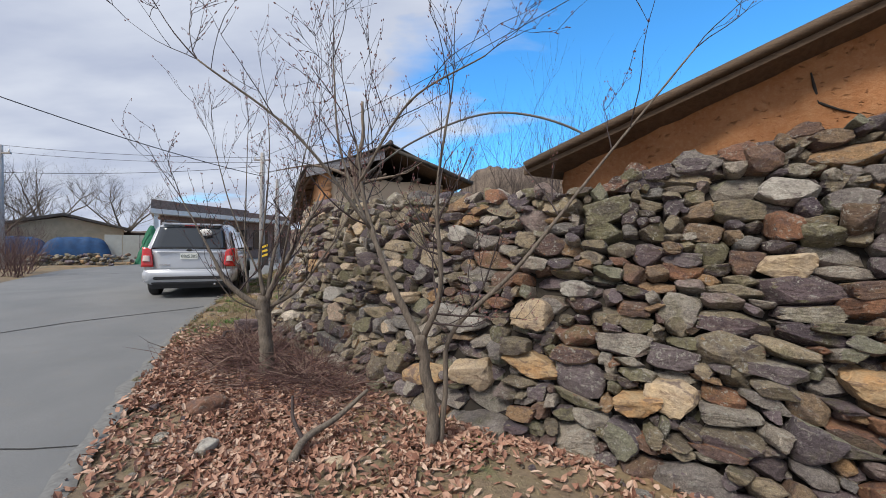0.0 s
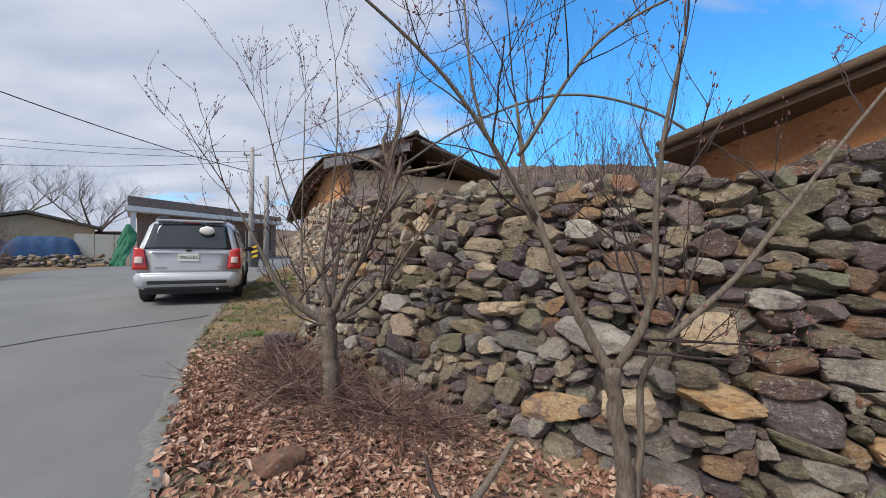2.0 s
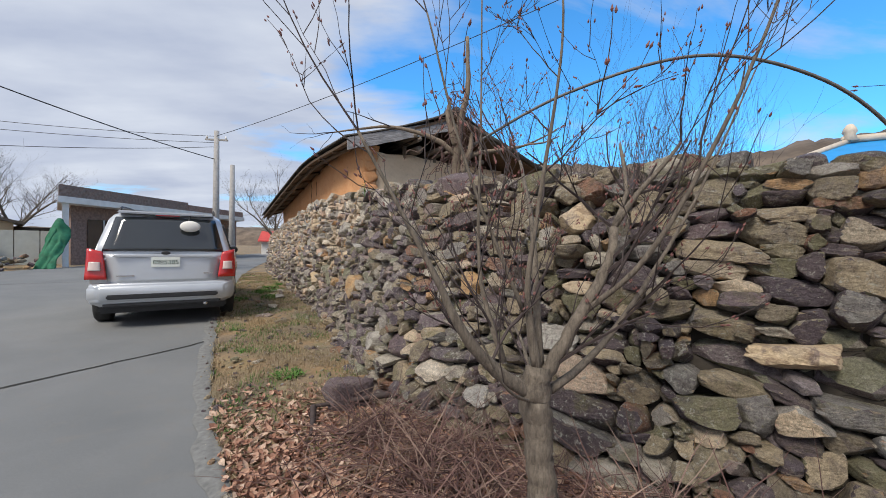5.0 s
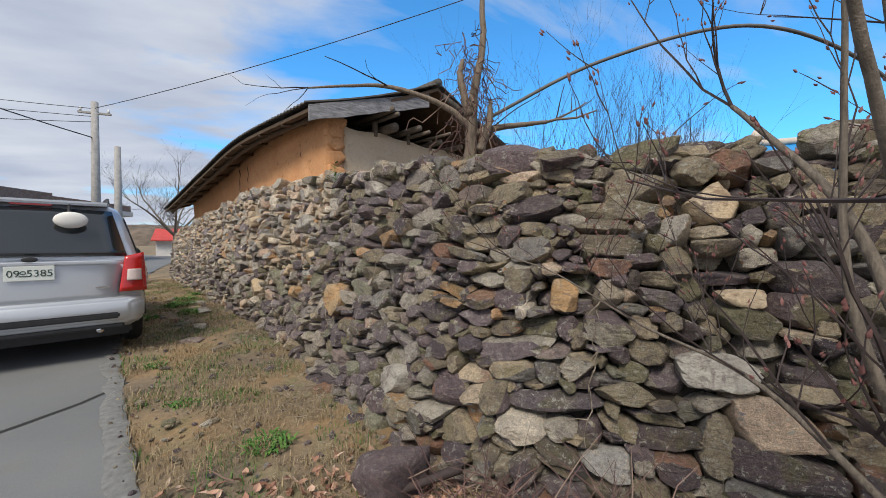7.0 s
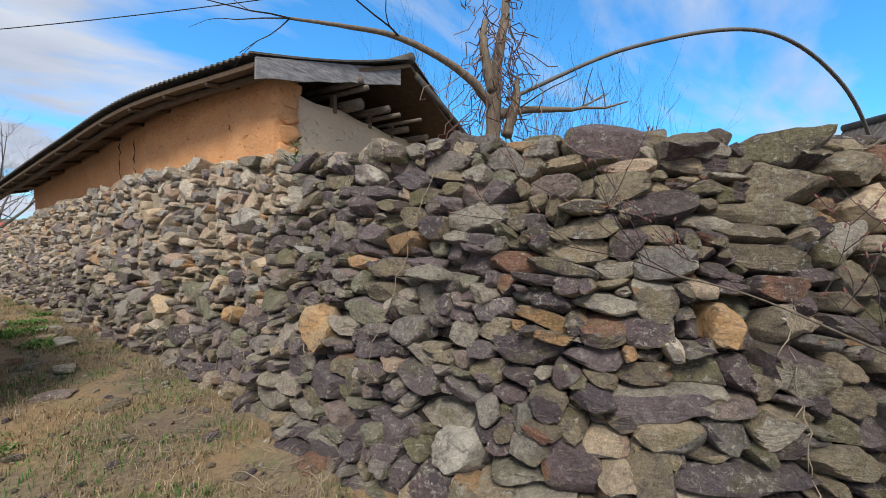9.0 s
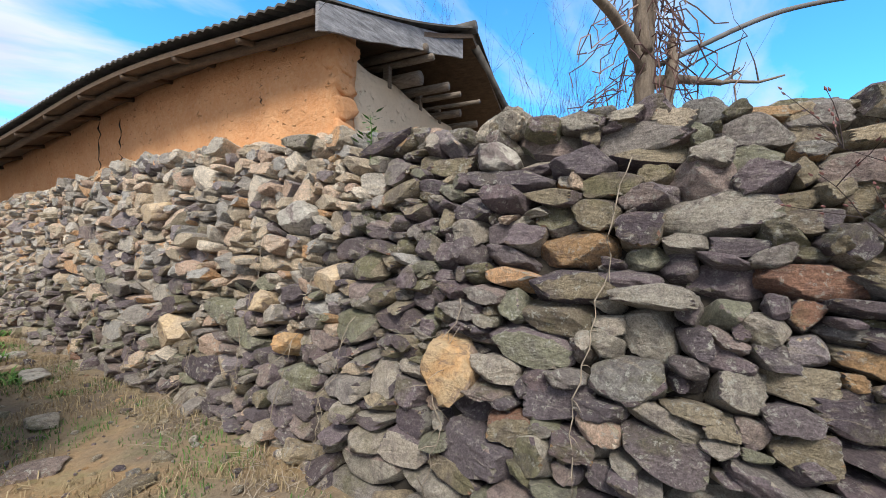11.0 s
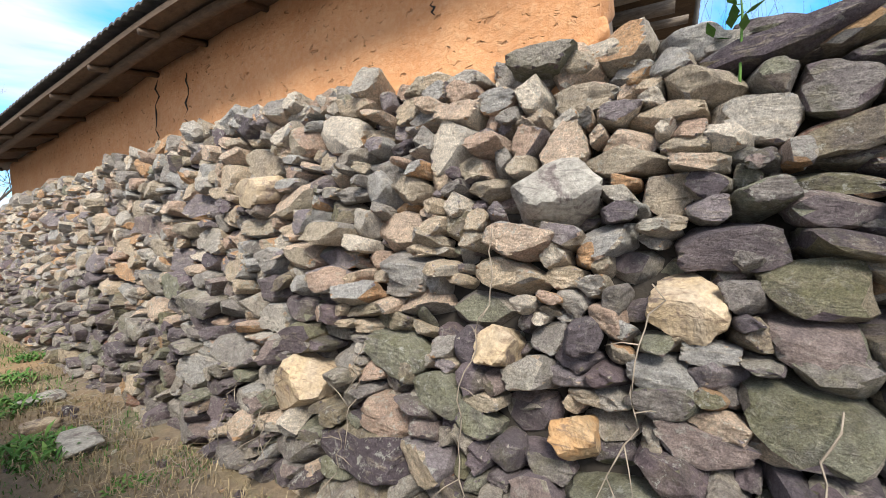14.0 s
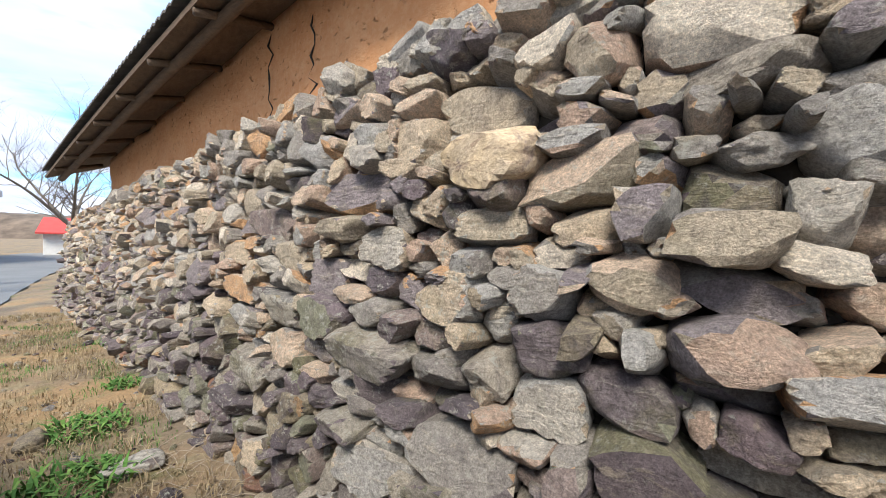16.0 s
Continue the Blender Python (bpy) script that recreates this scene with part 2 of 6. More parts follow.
M_TWIG = simple("twig", (0.050, 0.036, 0.034), 0.8, 0, 0.35, 20)
M_BUD = simple("bud", (0.20, 0.085, 0.075), 0.7, 0, 0.4, 30)
M_DEADBARK = wood("dead_bark", (0.13, 0.10, 0.075), (0.30, 0.24, 0.18), 1.2, (4, 4, 0.8))
M_BAMBOO = simple("weathered_pole", (0.125, 0.12, 0.115), 0.6, 0, 0.25, 8)


def litter_mat(name, stops):
    k = Mat(name, 0.9)
    k.colour(k.mix(0.3, k.ramp(k.chance(), stops), k.ramp(k.noise(60, 3), [(0.3, 0.4), (0.7, 1.0)]), "MULTIPLY"))
    return k.m


M_BRUSH = litter_mat("dry_brush", [(0.0, (0.075, 0.04, 0.038)), (0.55, (0.15, 0.082, 0.072)), (1.0, (0.30, 0.215, 0.17))])
M_LEAF = litter_mat("fallen_leaf", [(0.0, (0.20, 0.095, 0.065)), (0.35, (0.36, 0.195, 0.135)), (0.7, (0.48, 0.305, 0.22)), (1.0, (0.60, 0.46, 0.36))])
M_STRAW = litter_mat("dry_grass", [(0.0, (0.17, 0.125, 0.07)), (0.5, (0.31, 0.235, 0.13)), (1.0, (0.42, 0.34, 0.21))])
M_GREEN = litter_mat("green_weed", [(0.0, (0.045, 0.12, 0.022)), (0.6, (0.085, 0.20, 0.035)), (1.0, (0.16, 0.27, 0.06))])


def ground_mat():
    k = Mat("verge_soil", 0.96)
    n = k.noise(0.9, 6, None, 0.6, 0.4)
    g = k.noise(26, 6, None, 0.7)
    m = k.noise(3.6, 5, None, 0.6, 0.3)
    c = k.ramp(n, [(0.32, (0.17, 0.135, 0.10)), (0.47, (0.265, 0.20, 0.13)), (0.62, (0.36, 0.24, 0.125))])
    c = k.mix(k.ramp(m, [(0.5, 0.0), (0.66, 0.6)]), c, (0.30, 0.26, 0.15))
    c = k.mix(k.ramp(k.noise(2.1, 4, k.coords((1, 1, 1), (0, 0, 1.0))), [(0.58, 0.0), (0.7, 0.65)]), c, (0.12, 0.16, 0.05))
    c = k.mix(0.6, c, k.ramp(g, [(0.28, 0.3), (0.72, 1.0)]), "MULTIPLY")
    k.colour(c).bump(k.math("ADD", g, k.math("MULTIPLY", m, 1.5)), 0.9, 0.025)
    return k.m


def road_mat():
    k = Mat("grey_road", 0.85)
    n = k.noise(0.7, 5, None, 0.55, 0.3)
    g = k.noise(120, 4, None, 0.75)
    m = k.noise(5, 5, None, 0.65, 0.2)
    c = k.ramp(n, [(0.3, (0.16, 0.168, 0.172)), (0.7, (0.215, 0.22, 0.22))])
    c = k.mix(k.ramp(m, [(0.55, 0.0), (0.75, 0.5)]), c, (0.215, 0.20, 0.18))
    c = k.mix(0.4, c, k.ramp(g, [(0.3, 0.4), (0.7, 1.0)]), "MULTIPLY")
    k.colour(c).bump(g, 0.5, 0.006)
    return k.m


M_GROUND, M_ROAD = ground_mat(), road_mat()
M_TAR = simple("road_crack", (0.03, 0.03, 0.028), 0.95, 0, 0.3)
M_KERB = simple("worn_concrete_edge", (0.168, 0.170, 0.165), 0.9, 0, 0.28, 22, 0.005)
M_HILL = simple("wooded_hill", (0.13, 0.10, 0.075), 0.95, 0, 0.5, 0.25)
M_SILVER = simple("silver_car_paint", (0.52, 0.545, 0.58), 0.32, 0.4, 0.04, 3, 0, 0.8)
M_GLASS = simple("tinted_car_glass", (0.02, 0.024, 0.028), 0.05, 0, 0.1, 2, 0, 1.0)
M_BLACK = simple("black_trim", (0.025, 0.025, 0.027), 0.5, 0, 0.2)
M_TYRE = simple("tyre_rubber", (0.022, 0.022, 0.022), 0.8, 0, 0.25, 30, 0.003)
M_RED = simple("red_lamp_lens", (0.50, 0.012, 0.010), 0.2, 0, 0.12, 20, 0, 1.0)
M_CLEAR = simple("clear_lamp_lens", (0.62, 0.50, 0.46), 0.2, 0, 0.1, 20, 0, 1.0)
M_CHROME = simple("chrome", (0.7, 0.7, 0.72), 0.15, 1.0, 0.05)
M_PLATE = simple("plate_white", (0.72, 0.75, 0.70), 0.5, 0, 0.05)
M_INK = simple("plate_ink", (0.03, 0.06, 0.045), 0.6, 0, 0.1)
M_CONC = simple("pole_concrete", (0.34, 0.33, 0.32), 0.85, 0, 0.2, 8, 0.003)
M_WIRE = simple("wire_black", (0.03, 0.03, 0.035), 0.6, 0, 0.1)
M_WHITEP = simple("white_painted_fascia", (0.72, 0.70, 0.66), 0.7, 0, 0.1, 3)
M_BRICK = simple("dark_brown_brick", (0.24, 0.165, 0.135), 0.9, 0, 0.35, 9, 0.004)
M_MORTAR = simple("brick_mortar", (0.24, 0.22, 0.20), 0.95, 0, 0.2, 9)
M_NET = simple("green_net", (0.02, 0.14, 0.075), 0.8, 0, 0.35, 5, 0.01)
M_TARP = simple("blue_tarpaulin", (0.010, 0.055, 0.15), 0.75, 0, 0.35, 2.5, 0.03)
M_BLUE = simple("blue_roof_sheet", (0.02, 0.26, 0.62), 0.5, 0, 0.1, 2)
M_CREAMP = simple("cream_ridge_paint", (0.60, 0.52, 0.42), 0.8, 0, 0.15, 4)
M_BARNW = simple("cream_barn_wall", (0.46, 0.41, 0.30), 0.9, 0, 0.15, 2)
M_REDROOF = simple("red_roof_sheet", (0.50, 0.06, 0.05), 0.6, 0, 0.15, 2)
M_YELLOW = simple("yellow_paint", (0.70, 0.46, 0.03), 0.6, 0, 0.12, 8)
M_GATE = simple("pale_metal_gate", (0.50, 0.52, 0.48), 0.5, 0, 0.08, 3)
# near black colour that stands for the shade inside openings and cracks
M_DARKIN = simple("opening_shade", (0.03, 0.027, 0.025), 0.9, 0, 0.3)


# ---- building helpers ----
def mesh_from(name, verts, faces, material, smooth=False):
    me = bpy.data.meshes.new(name)
    me.from_pydata(verts, [], faces)
    me.materials.append(material)
    if smooth:
        me.polygons.foreach_set("use_smooth", [True] * len(me.polygons))
    me.update()
    return me


def part(name, data, parent=None, label="", m=None):
    """Links a mesh as one object, under a thing if one is given."""
    ob = new(name, data)
    if parent is not None:
        ob.parent = parent
    if m is not None:
        ob.matrix_basis = m
    if label:
        ob["label"] = label
    return ob


def thing(name, label, category, m=None, group="", kind=""):
    ob = new(name)
    ob.empty_display_size = 0.1
    if m is not None:
        ob.matrix_basis = m
    return tagged(ob, label, category, group, kind)


def from_bm(name, bm, material, smooth=False):
    me = bpy.data.meshes.new(name)
    bm.to_mesh(me)
    bm.free()
    me.materials.append(material)
    if smooth:
        me.polygons.foreach_set("use_smooth", [True] * len(me.polygons))
    return me


def box(name, a, b, material, bevel=0.01):
    """A bevelled box from corner a to corner b."""
    bm = bmesh.new()
    bmesh.ops.create_cube(bm, size=1)
    for v in bm.verts:
        v.co = Vector([(a[i] + b[i]) / 2 + v.co[i] * (b[i] - a[i]) for i in range(3)])
    if bevel:
        bmesh.ops.bevel(bm, geom=bm.edges[:], offset=bevel, segments=2, affect="EDGES", clamp_overlap=True)
    return from_bm(name, bm, material)


def tube_into(verts, faces, pts, radii, sides=5):
    """Adds a tapered tube along pts."""
    n0 = len(verts)
    up = Vector((0.31, 0.17, 0.93))
    for i, p in enumerate(pts):
        t = (pts[min(i + 1, len(pts) - 1)] - pts[max(i - 1, 0)]).normalized()
        u = t.cross(up)
        if u.length < 1e-3:
            u = t.cross(Vector((1, 0, 0)))
        u.normalize()
        w = t.cross(u)
        for k in range(sides):
            a = 2 * math.pi * k / sides
            verts.append(p + (u * math.cos(a) + w * math.sin(a)) * radii[i])
    for i in range(len(pts) - 1):
        for k in range(sides):
            a, b = n0 + i * sides + k, n0 + i * sides + (k + 1) % sides
            faces.append((a, b, b + sides, a + sides))
    faces.append(tuple(n0 + (len(pts) - 1) * sides + k for k in range(sides)))
    faces.append(tuple(n0 + k for k in reversed(range(sides))))


def tube(name, pts, radii, material, sides=8, smooth=True):
    v, f = [], []
    tube_into(v, f, [Vector(p) for p in pts], radii, sides)
    return mesh_from(name, v, f, material, smooth)


def smooth_line(pts, n):
    """n points evenly along a Catmull-Rom line through pts."""
    p = [np.array(q, float) for q in pts]
    p = [2 * p[0] - p[1]] + p + [2 * p[-1] - p[-2]]
    out = []
    for i in range(1, len(p) - 2):
        for t in np.linspace(0, 1, 24, endpoint=False):
            out.append(0.5 * (2 * p[i] + (p[i + 1] - p[i - 1]) * t + (2 * p[i - 1] - 5 * p[i] + 4 * p[i + 1] - p[i + 2]) * t * t
                              + (3 * p[i] - p[i - 1] - 3 * p[i + 1] + p[i + 2]) * t ** 3))
    out.append(p[-2])
    out = np.array(out)
    d = np.r_[0, np.cumsum(np.linalg.norm(np.diff(out, axis=0), axis=1))]
    s = np.linspace(0, d[-1], n)
    return np.stack([np.interp(s, d, out[:, k]) for k in range(out.shape[1])], 1)


def land(x, y):
    """Height of the ground."""
    return min(max((y - 4.5) * 0.022, -0.03), 0.16)


# ---- ground and road ----
ROAD_R = [(1.5, -6.0), (-0.6, -1.0), (-1.7, 1.2), (-2.73, 3.04), (-3.55, 4.6), (-4.28, 6.0), (-5.1, 8.0), (-5.75, 9.8), (-6.5, 12.2), (-8.2, 18.0), (-9.6, 24.0), (-11.0, 32.0), (-13.5, 46.0)]
ROAD_L = [(-6.5, -6.0), (-7.6, -1.0), (-9.0, 2.0), (-10.4, 5.0), (-11.6, 7.6), (-12.7, 9.8), (-14.0, 11.9), (-15.8, 14.6), (-17.3, 17.5), (-17.5, 22.0), (-16.6, 27.0), (-16.0, 34.0), (-17.0, 46.0)]
road_r, road_l = smooth_line(ROAD_R, 90), smooth_line(ROAD_L, 90)


def road_right_x(y):
    return float(np.interp(y, road_r[:, 1], road_r[:, 0]))


def road_left_x(y):
    return float(np.interp(y, road_l[:, 1], road_l[:, 0]))


def make_ground():
    n = 260
    u = np.linspace(-1, 1, n)
    g = np.sinh(u * 6.2) / math.sinh(6.2) * 1500
    g = g + 9 * u
    vs, fs = [], []
    for j in range(n):
        for i in range(n):
            x, y = g[i] - 3.5, g[j] + 7.0
            z = land(x, y)
            if abs(x) < 60 and abs(y) < 60:
                xr, xl = road_right_x(y), road_left_x(y)
                if xl - 0.1 < x < xr + 0.05:
                    z -= 0.05
                else:
                    z += 0.018 + 0.035 * noise.noise((x * 1.3, y * 1.3, 0.0)) + 0.018 * noise.noise((x * 5, y * 5, 3.0))
            else:
                z += 0.6 * noise.noise((x * 0.01, y * 0.01, 0.0)) - 0.5
            vs.append((x, y, z))
    for j in range(n - 1):
        for i in range(n - 1):
            a = j * n + i
            fs.append((a, a + 1, a + n + 1, a + n))
    tagged(part("ground", mesh_from("ground", vs, fs, M_GROUND, True)), "dry earth verge with straw, moss and leaf litter", "ground", kind="structure")


make_ground()


def make_road():
    vs, fs = [], []
    m = 14
    for j in range(90):
        for i in range(m + 1):
            t = i / m
            p = road_l[j] * (1 - t) + road_r[j] * t
            x, y = p
            if i == m:
                x += 0.05 * noise.noise((x * 2, y * 2, 1)) + 0.03 * noise.noise((x * 9, y * 9, 1))
            vs.append((x, y, land(x, y) + 0.012 + 0.05 * math.sin(math.pi * t) - 0.012))
    for j in range(89):
        for i in range(m):
            a = j * (m + 1) + i
            fs.append((a, a + 1, a + m + 2, a + m + 1))
    return tagged(part("road", mesh_from("road", vs, fs, M_ROAD, True)), "worn grey paved village road with cracks", "road", kind="structure")


road = make_road()


def road_z(x, y):
    xr, xl = road_right_x(y), road_left_x(y)
    t = min(max((x - xl) / (xr - xl), 0), 1)
    return land(x, y) + 0.05 * math.sin(math.pi * t)


def make_strip(name, pts, width, lift, material, parent, wob=0.03):
    vs, fs = [], []
    line = smooth_line(pts, 60)
    for i, (x, y) in enumerate(line):
        q = line[min(i + 1, 59)] - line[max(i - 1, 0)]
        q = q / np.linalg.norm(q)
        w = width * (0.7 + 0.5 * abs(noise.noise((x * 1.5, y * 1.5, 7))))
        ox = wob * noise.noise((x * 4, y * 4, 2))
        for sgn in (-1, 1):
            px, py = x - q[1] * (sgn * w + ox), y + q[0] * (sgn * w + ox)
            vs.append((px, py, road_z(px, py) + lift))
    for i in range(59):
        fs.append((2 * i, 2 * i + 1, 2 * i + 3, 2 * i + 2))
    return part(name, mesh_from(name, vs, fs, material), parent)


make_strip("crack", [(-5.22, 8.5), (-5.45, 8.0), (-6.0, 7.2), (-6.5, 6.5), (-6.9, 5.6), (-7.6, 4.4)], 0.026, 0.005, M_TAR, road)
make_strip("crack", [(-2.4, 2.9), (-3.4, 2.75), (-4.6, 3.1), (-6.2, 3.0)], 0.007, 0.005, M_TAR, road)
make_strip("crack", [(-8.0, 15.0), (-10.5, 15.6), (-14.5, 14.0)], 0.02, 0.005, M_TAR, road)



def make_road_edge():
    """A pale worn band of broken concrete along the verge side of the road."""
    vs, fs, m, n = [], [], 4, 170
    for i in range(n):
        y = -1.0 + 15.0 * i / (n - 1)
        x = road_right_x(y)
        inner = 0.15 + 0.16 * noise.noise((0.0, y * 0.9, 4)) + 0.07 * noise.noise((0.0, y * 4.0, 5))
        outer = 0.05 * noise.noise((1.0, y * 2.5, 6)) + 0.03 * noise.noise((1.0, y * 9.0, 7)) + 0.02
        for j in range(m + 1):
            px = x + outer - (outer + inner) * j / m
            vs.append((px, y, road_z(px, y) + 0.007 + 0.008 * (0 < j < m) + 0.006 * noise.noise((px * 8, y * 8, 2))))
    for i in range(n - 1):
        for j in range(m):
            a = i * (m + 1) + j
            fs.append((a, a + m + 1, a + m + 2, a + 1))
    part("road_edge", mesh_from("road_edge", vs, fs, M_KERB, True), road, "pale worn concrete road edge")


make_road_edge()

# ---- the dry-stone wall ----
WALL = [(5.2, -0.1), (3.9, 0.85), (2.6, 1.7), (1.2, 2.6), (0.3, 3.15), (-0.5, 3.7), (-1.6, 4.75), (-2.65, 5.8), (-3.2, 7.0), (-3.6, 8.4), (-4.0, 9.8), (-4.60, 11.3), (-5.30, 13.2), (-6.22, 15.6), (-7.22, 18.2), (-7.95, 20.0)]
line = smooth_line(WALL, 1200)
seg = np.r_[0, np.cumsum(np.linalg.norm(np.diff(line, axis=0), axis=1))]
WLEN = seg[-1]
tang = np.gradient(line, seg, axis=0)
tang = np.stack([np.convolve(np.pad(tang[:, k], 20, "edge"), np.ones(41) / 41, "valid") for k in (0, 1)], 1)
tang /= np.linalg.norm(tang, axis=1)[:, None]


def s_of(x, y):
    return float(seg[np.argmin(np.hypot(line[:, 0] - x, line[:, 1] - y))])


BEND, HOUSE, S9 = s_of(-2.9, 6.2), s_of(-4.5, 11.0), s_of(-3.6, 8.4)
TOPS = [(0, 2.75), (s_of(2.6, 1.7), 2.50), (s_of(1.2, 2.6), 2.14), (s_of(0.3, 3.15), 2.06), (s_of(-0.9, 4.1), 2.10), (s_of(-2.0, 5.1), 2.04),
        (s_of(-3.0, 6.5), 2.12), (s_of(-3.3, 7.3), 2.20), (S9, 2.20), (s_of(-4.0, 9.8), 2.30), (HOUSE, 2.24), (s_of(-5.3, 13.2), 2.14), (s_of(-6.35, 15.6), 1.98), (WLEN, 1.6)]
BATTER = [(0, 0.34), (s_of(1.2, 2.6), 0.42), (s_of(-0.5, 3.7), 0.42), (BEND, 0.36), (S9, 0.30), (HOUSE, 0.14), (WLEN, 0.10)]


def wall_top(s):
    return float(np.interp(s, [a for a, b in TOPS], [b for a, b in TOPS]))


def wall_frame(s, z, inset=0.0):
    """Place on the wall's face, with the directions along it, into it and up it."""
    bx, by = np.interp(s, seg, line[:, 0]), np.interp(s, seg, line[:, 1])
    t = Vector((np.interp(s, seg, tang[:, 0]), np.interp(s, seg, tang[:, 1]), 0)).normalized()
    inward = Vector((t.y, -t.x, 0))
    k = float(np.interp(s, [a for a, b in BATTER], [b for a, b in BATTER]))
    p = Vector((bx, by, land(bx, by))) + inward * (k * z + inset) + Vector((0, 0, z))
    up = (Vector((0, 0, 1)) + inward * k).normalized()
    return p, t, inward, up


def ico(level):
    bm = bmesh.new()
    bmesh.ops.create_icosphere(bm, subdivisions=level, radius=1)
    v = np.array([x.co[:] for x in bm.verts])
    f = [tuple(x.index for x in q.verts) for q in bm.faces]
    bm.free()
    return v, f


ICO3, ICO2, ICO1 = ico(4), ico(3), ico(2)
rng = random.Random(5)
nrng = np.random.RandomState(5)


def rock_shape(grid, r, flat=1.0, power=16):
    """A broken stone: a rounded polytope within the unit box, faces roughly along the bedding."""
    ns, ds = [], []
    for ax in range(3):
        for sg in (-1, 1):
            n = np.zeros(3); n[ax] = sg
            n += r.normal(0, (0.10, 0.10, 0.16)[ax], 3)
            ns.append(n / np.linalg.norm(n)); ds.append(r.uniform(0.80, 1.0))
    for q in range(11):
        n = r.normal(0, 1, 3)
        if q < 6:
            n = np.array([r.choice([-1, 1]) * r.uniform(0.4, 1), r.normal(0, 0.35), r.choice([-1, 1]) * r.uniform(0.3, 1)])
        ns.append(n / np.linalg.norm(n)); ds.append(r.uniform(0.82, 1.15))
    ns, ds = np.array(ns), np.array(ds)
    c = np.maximum(grid @ ns.T / ds, 0.0)
    rad = 1.0 / np.power(np.sum(c ** power, axis=1), 1.0 / power)
    v = grid * rad[:, None]
    lump = np.array([noise.fractal(Vector(p * 1.7 + r_off), 1.0, 2.2, 4) for p, r_off in ((q, SHIFT) for q in v)])
    beds = np.array([noise.noise(Vector((p[0] * 1.3, p[1] * 1.3, p[2] * 5.5)) + Vector(SHIFT)) for p in v])
    chips = np.array([noise.noise(Vector(p * 6.0) + Vector(SHIFT)) for p in v])
    return v * (1 + 0.06 * lump[:, None] + 0.035 * beds[:, None] + 0.02 * chips[:, None])


SHAPES3, SHAPES2, SHAPES1 = [], [], []
for _i in range(26):
    SHIFT = nrng.uniform(-50, 50, 3)
    _pw = nrng.choice([40, 70, 110])
    _r0 = nrng.randint(1 << 30)
    SHAPES3.append(rock_shape(ICO3[0], np.random.RandomState(_r0), power=_pw))
    SHAPES2.append(rock_shape(ICO2[0], np.random.RandomState(_r0), power=_pw))
    SHAPES1.append(rock_shape(ICO1[0], np.random.RandomState(_r0), power=_pw))
STONE_MESHES = {}


def stone_mesh(i, material):
    key = (i, material.name)
    if key not in STONE_MESHES:
        STONE_MESHES[key] = mesh_from("stone", SHAPES3[i].tolist(), ICO3[1], material, True)
        STONE_MESHES[key].set_sharp_from_angle(angle=radians(24))
    return STONE_MESHES[key]


def stone_pose(s, z, w, h, depth, tilt, jut):
    p, t, inward, up = wall_frame(s, z)
    m = Matrix((t, inward, up)).transposed().to_4x4()
    m.translation = p + inward * (depth / 2 - jut)
    return m @ Matrix.Rotation(tilt, 4, "Y") @ Matrix.Rotation(rng.gauss(0, 0.15), 4, "Z") @ Matrix.Rotation(rng.gauss(0, 0.16), 4, "X") @ Matrix.Diagonal((w / 2, depth / 2, h / 2, 1))


# stones that stand out: a place on the face, width, height, tilt in degrees, material
MARKS = [(-4.24, 10.75, 0.74, 0.30, 0.24, 12, M_CREAM), (0.68, 3.19, 0.50, 0.50, 0.19, 8, M_ORANGE), (0.745, 3.34, 0.92, 0.30, 0.22, 5, M_CREAM),
         (-0.6, 4.2, 0.92, 0.36, 0.13, -6, M_CREAM), (0.3, 4.26, 1.64, 0.30, 0.17, 10, M_WHITE), (1.06, 3.2, 1.16, 0.28, 0.14, 0, M_WHITE),
         (-1.51, 5.12, 1.74, 0.26, 0.2, -8, M_CREAM)]
MARKS += [(-3.2, 8.06, 0.90, 0.27, 0.28, 4, M_ORANGE), (-3.45, 9.12, 1.33, 0.22, 0.17, -10, M_CREAM), (-3.73, 9.74, 1.08, 0.16, 0.15, 0, M_CREAM), (-3.54, 9.61, 1.74, 0.36, 0.2, -5, M_WHITE),
          (-2.83, 8.08, 2.10, 0.26, 0.15, 15, M_WHITE), (-4.2, 11.38, 1.86, 0.34, 0.20, 0, M_CREAM), (-2.88, 6.75, 0.42, 0.26, 0.2, -25, M_WHITE), (1.56, 2.61, 0.47, 0.29, 0.21, -12, M_CREAM),
          (1.36, 2.70, 0.40, 0.28, 0.13, -10, M_ORANGE), (2.47, 2.75, 1.95, 0.32, 0.18, 4, M_WHITE), (2.31, 2.59, 1.40, 0.27, 0.17, 0, M_CREAM), (0.26, 3.37, 0.36, 0.24, 0.24, -25, M_CREAM),
          (-2.06, 5.83, 1.18, 0.17, 0.19, 0, M_ORANGE), (-1.37, 5.18, 1.21, 0.20, 0.10, 0, M_CREAM), (0.11, 3.71, 0.82, 0.5, 0.2, 6, M_WHITE), (-0.25, 3.65, 0.24, 0.48, 0.19, -18, M_ORANGE),
          (0.2, 3.42, 0.38, 0.3, 0.18, -15, M_CREAM), (-1.58, 5.18, 0.82, 0.36, 0.18, 4, M_WHITE), (-3.67, 9.4, 0.80, 0.15, 0.13, -14, M_ORANGE), (2.45, 2.17, 0.74, 0.26, 0.16, 0, M_ORANGE)]


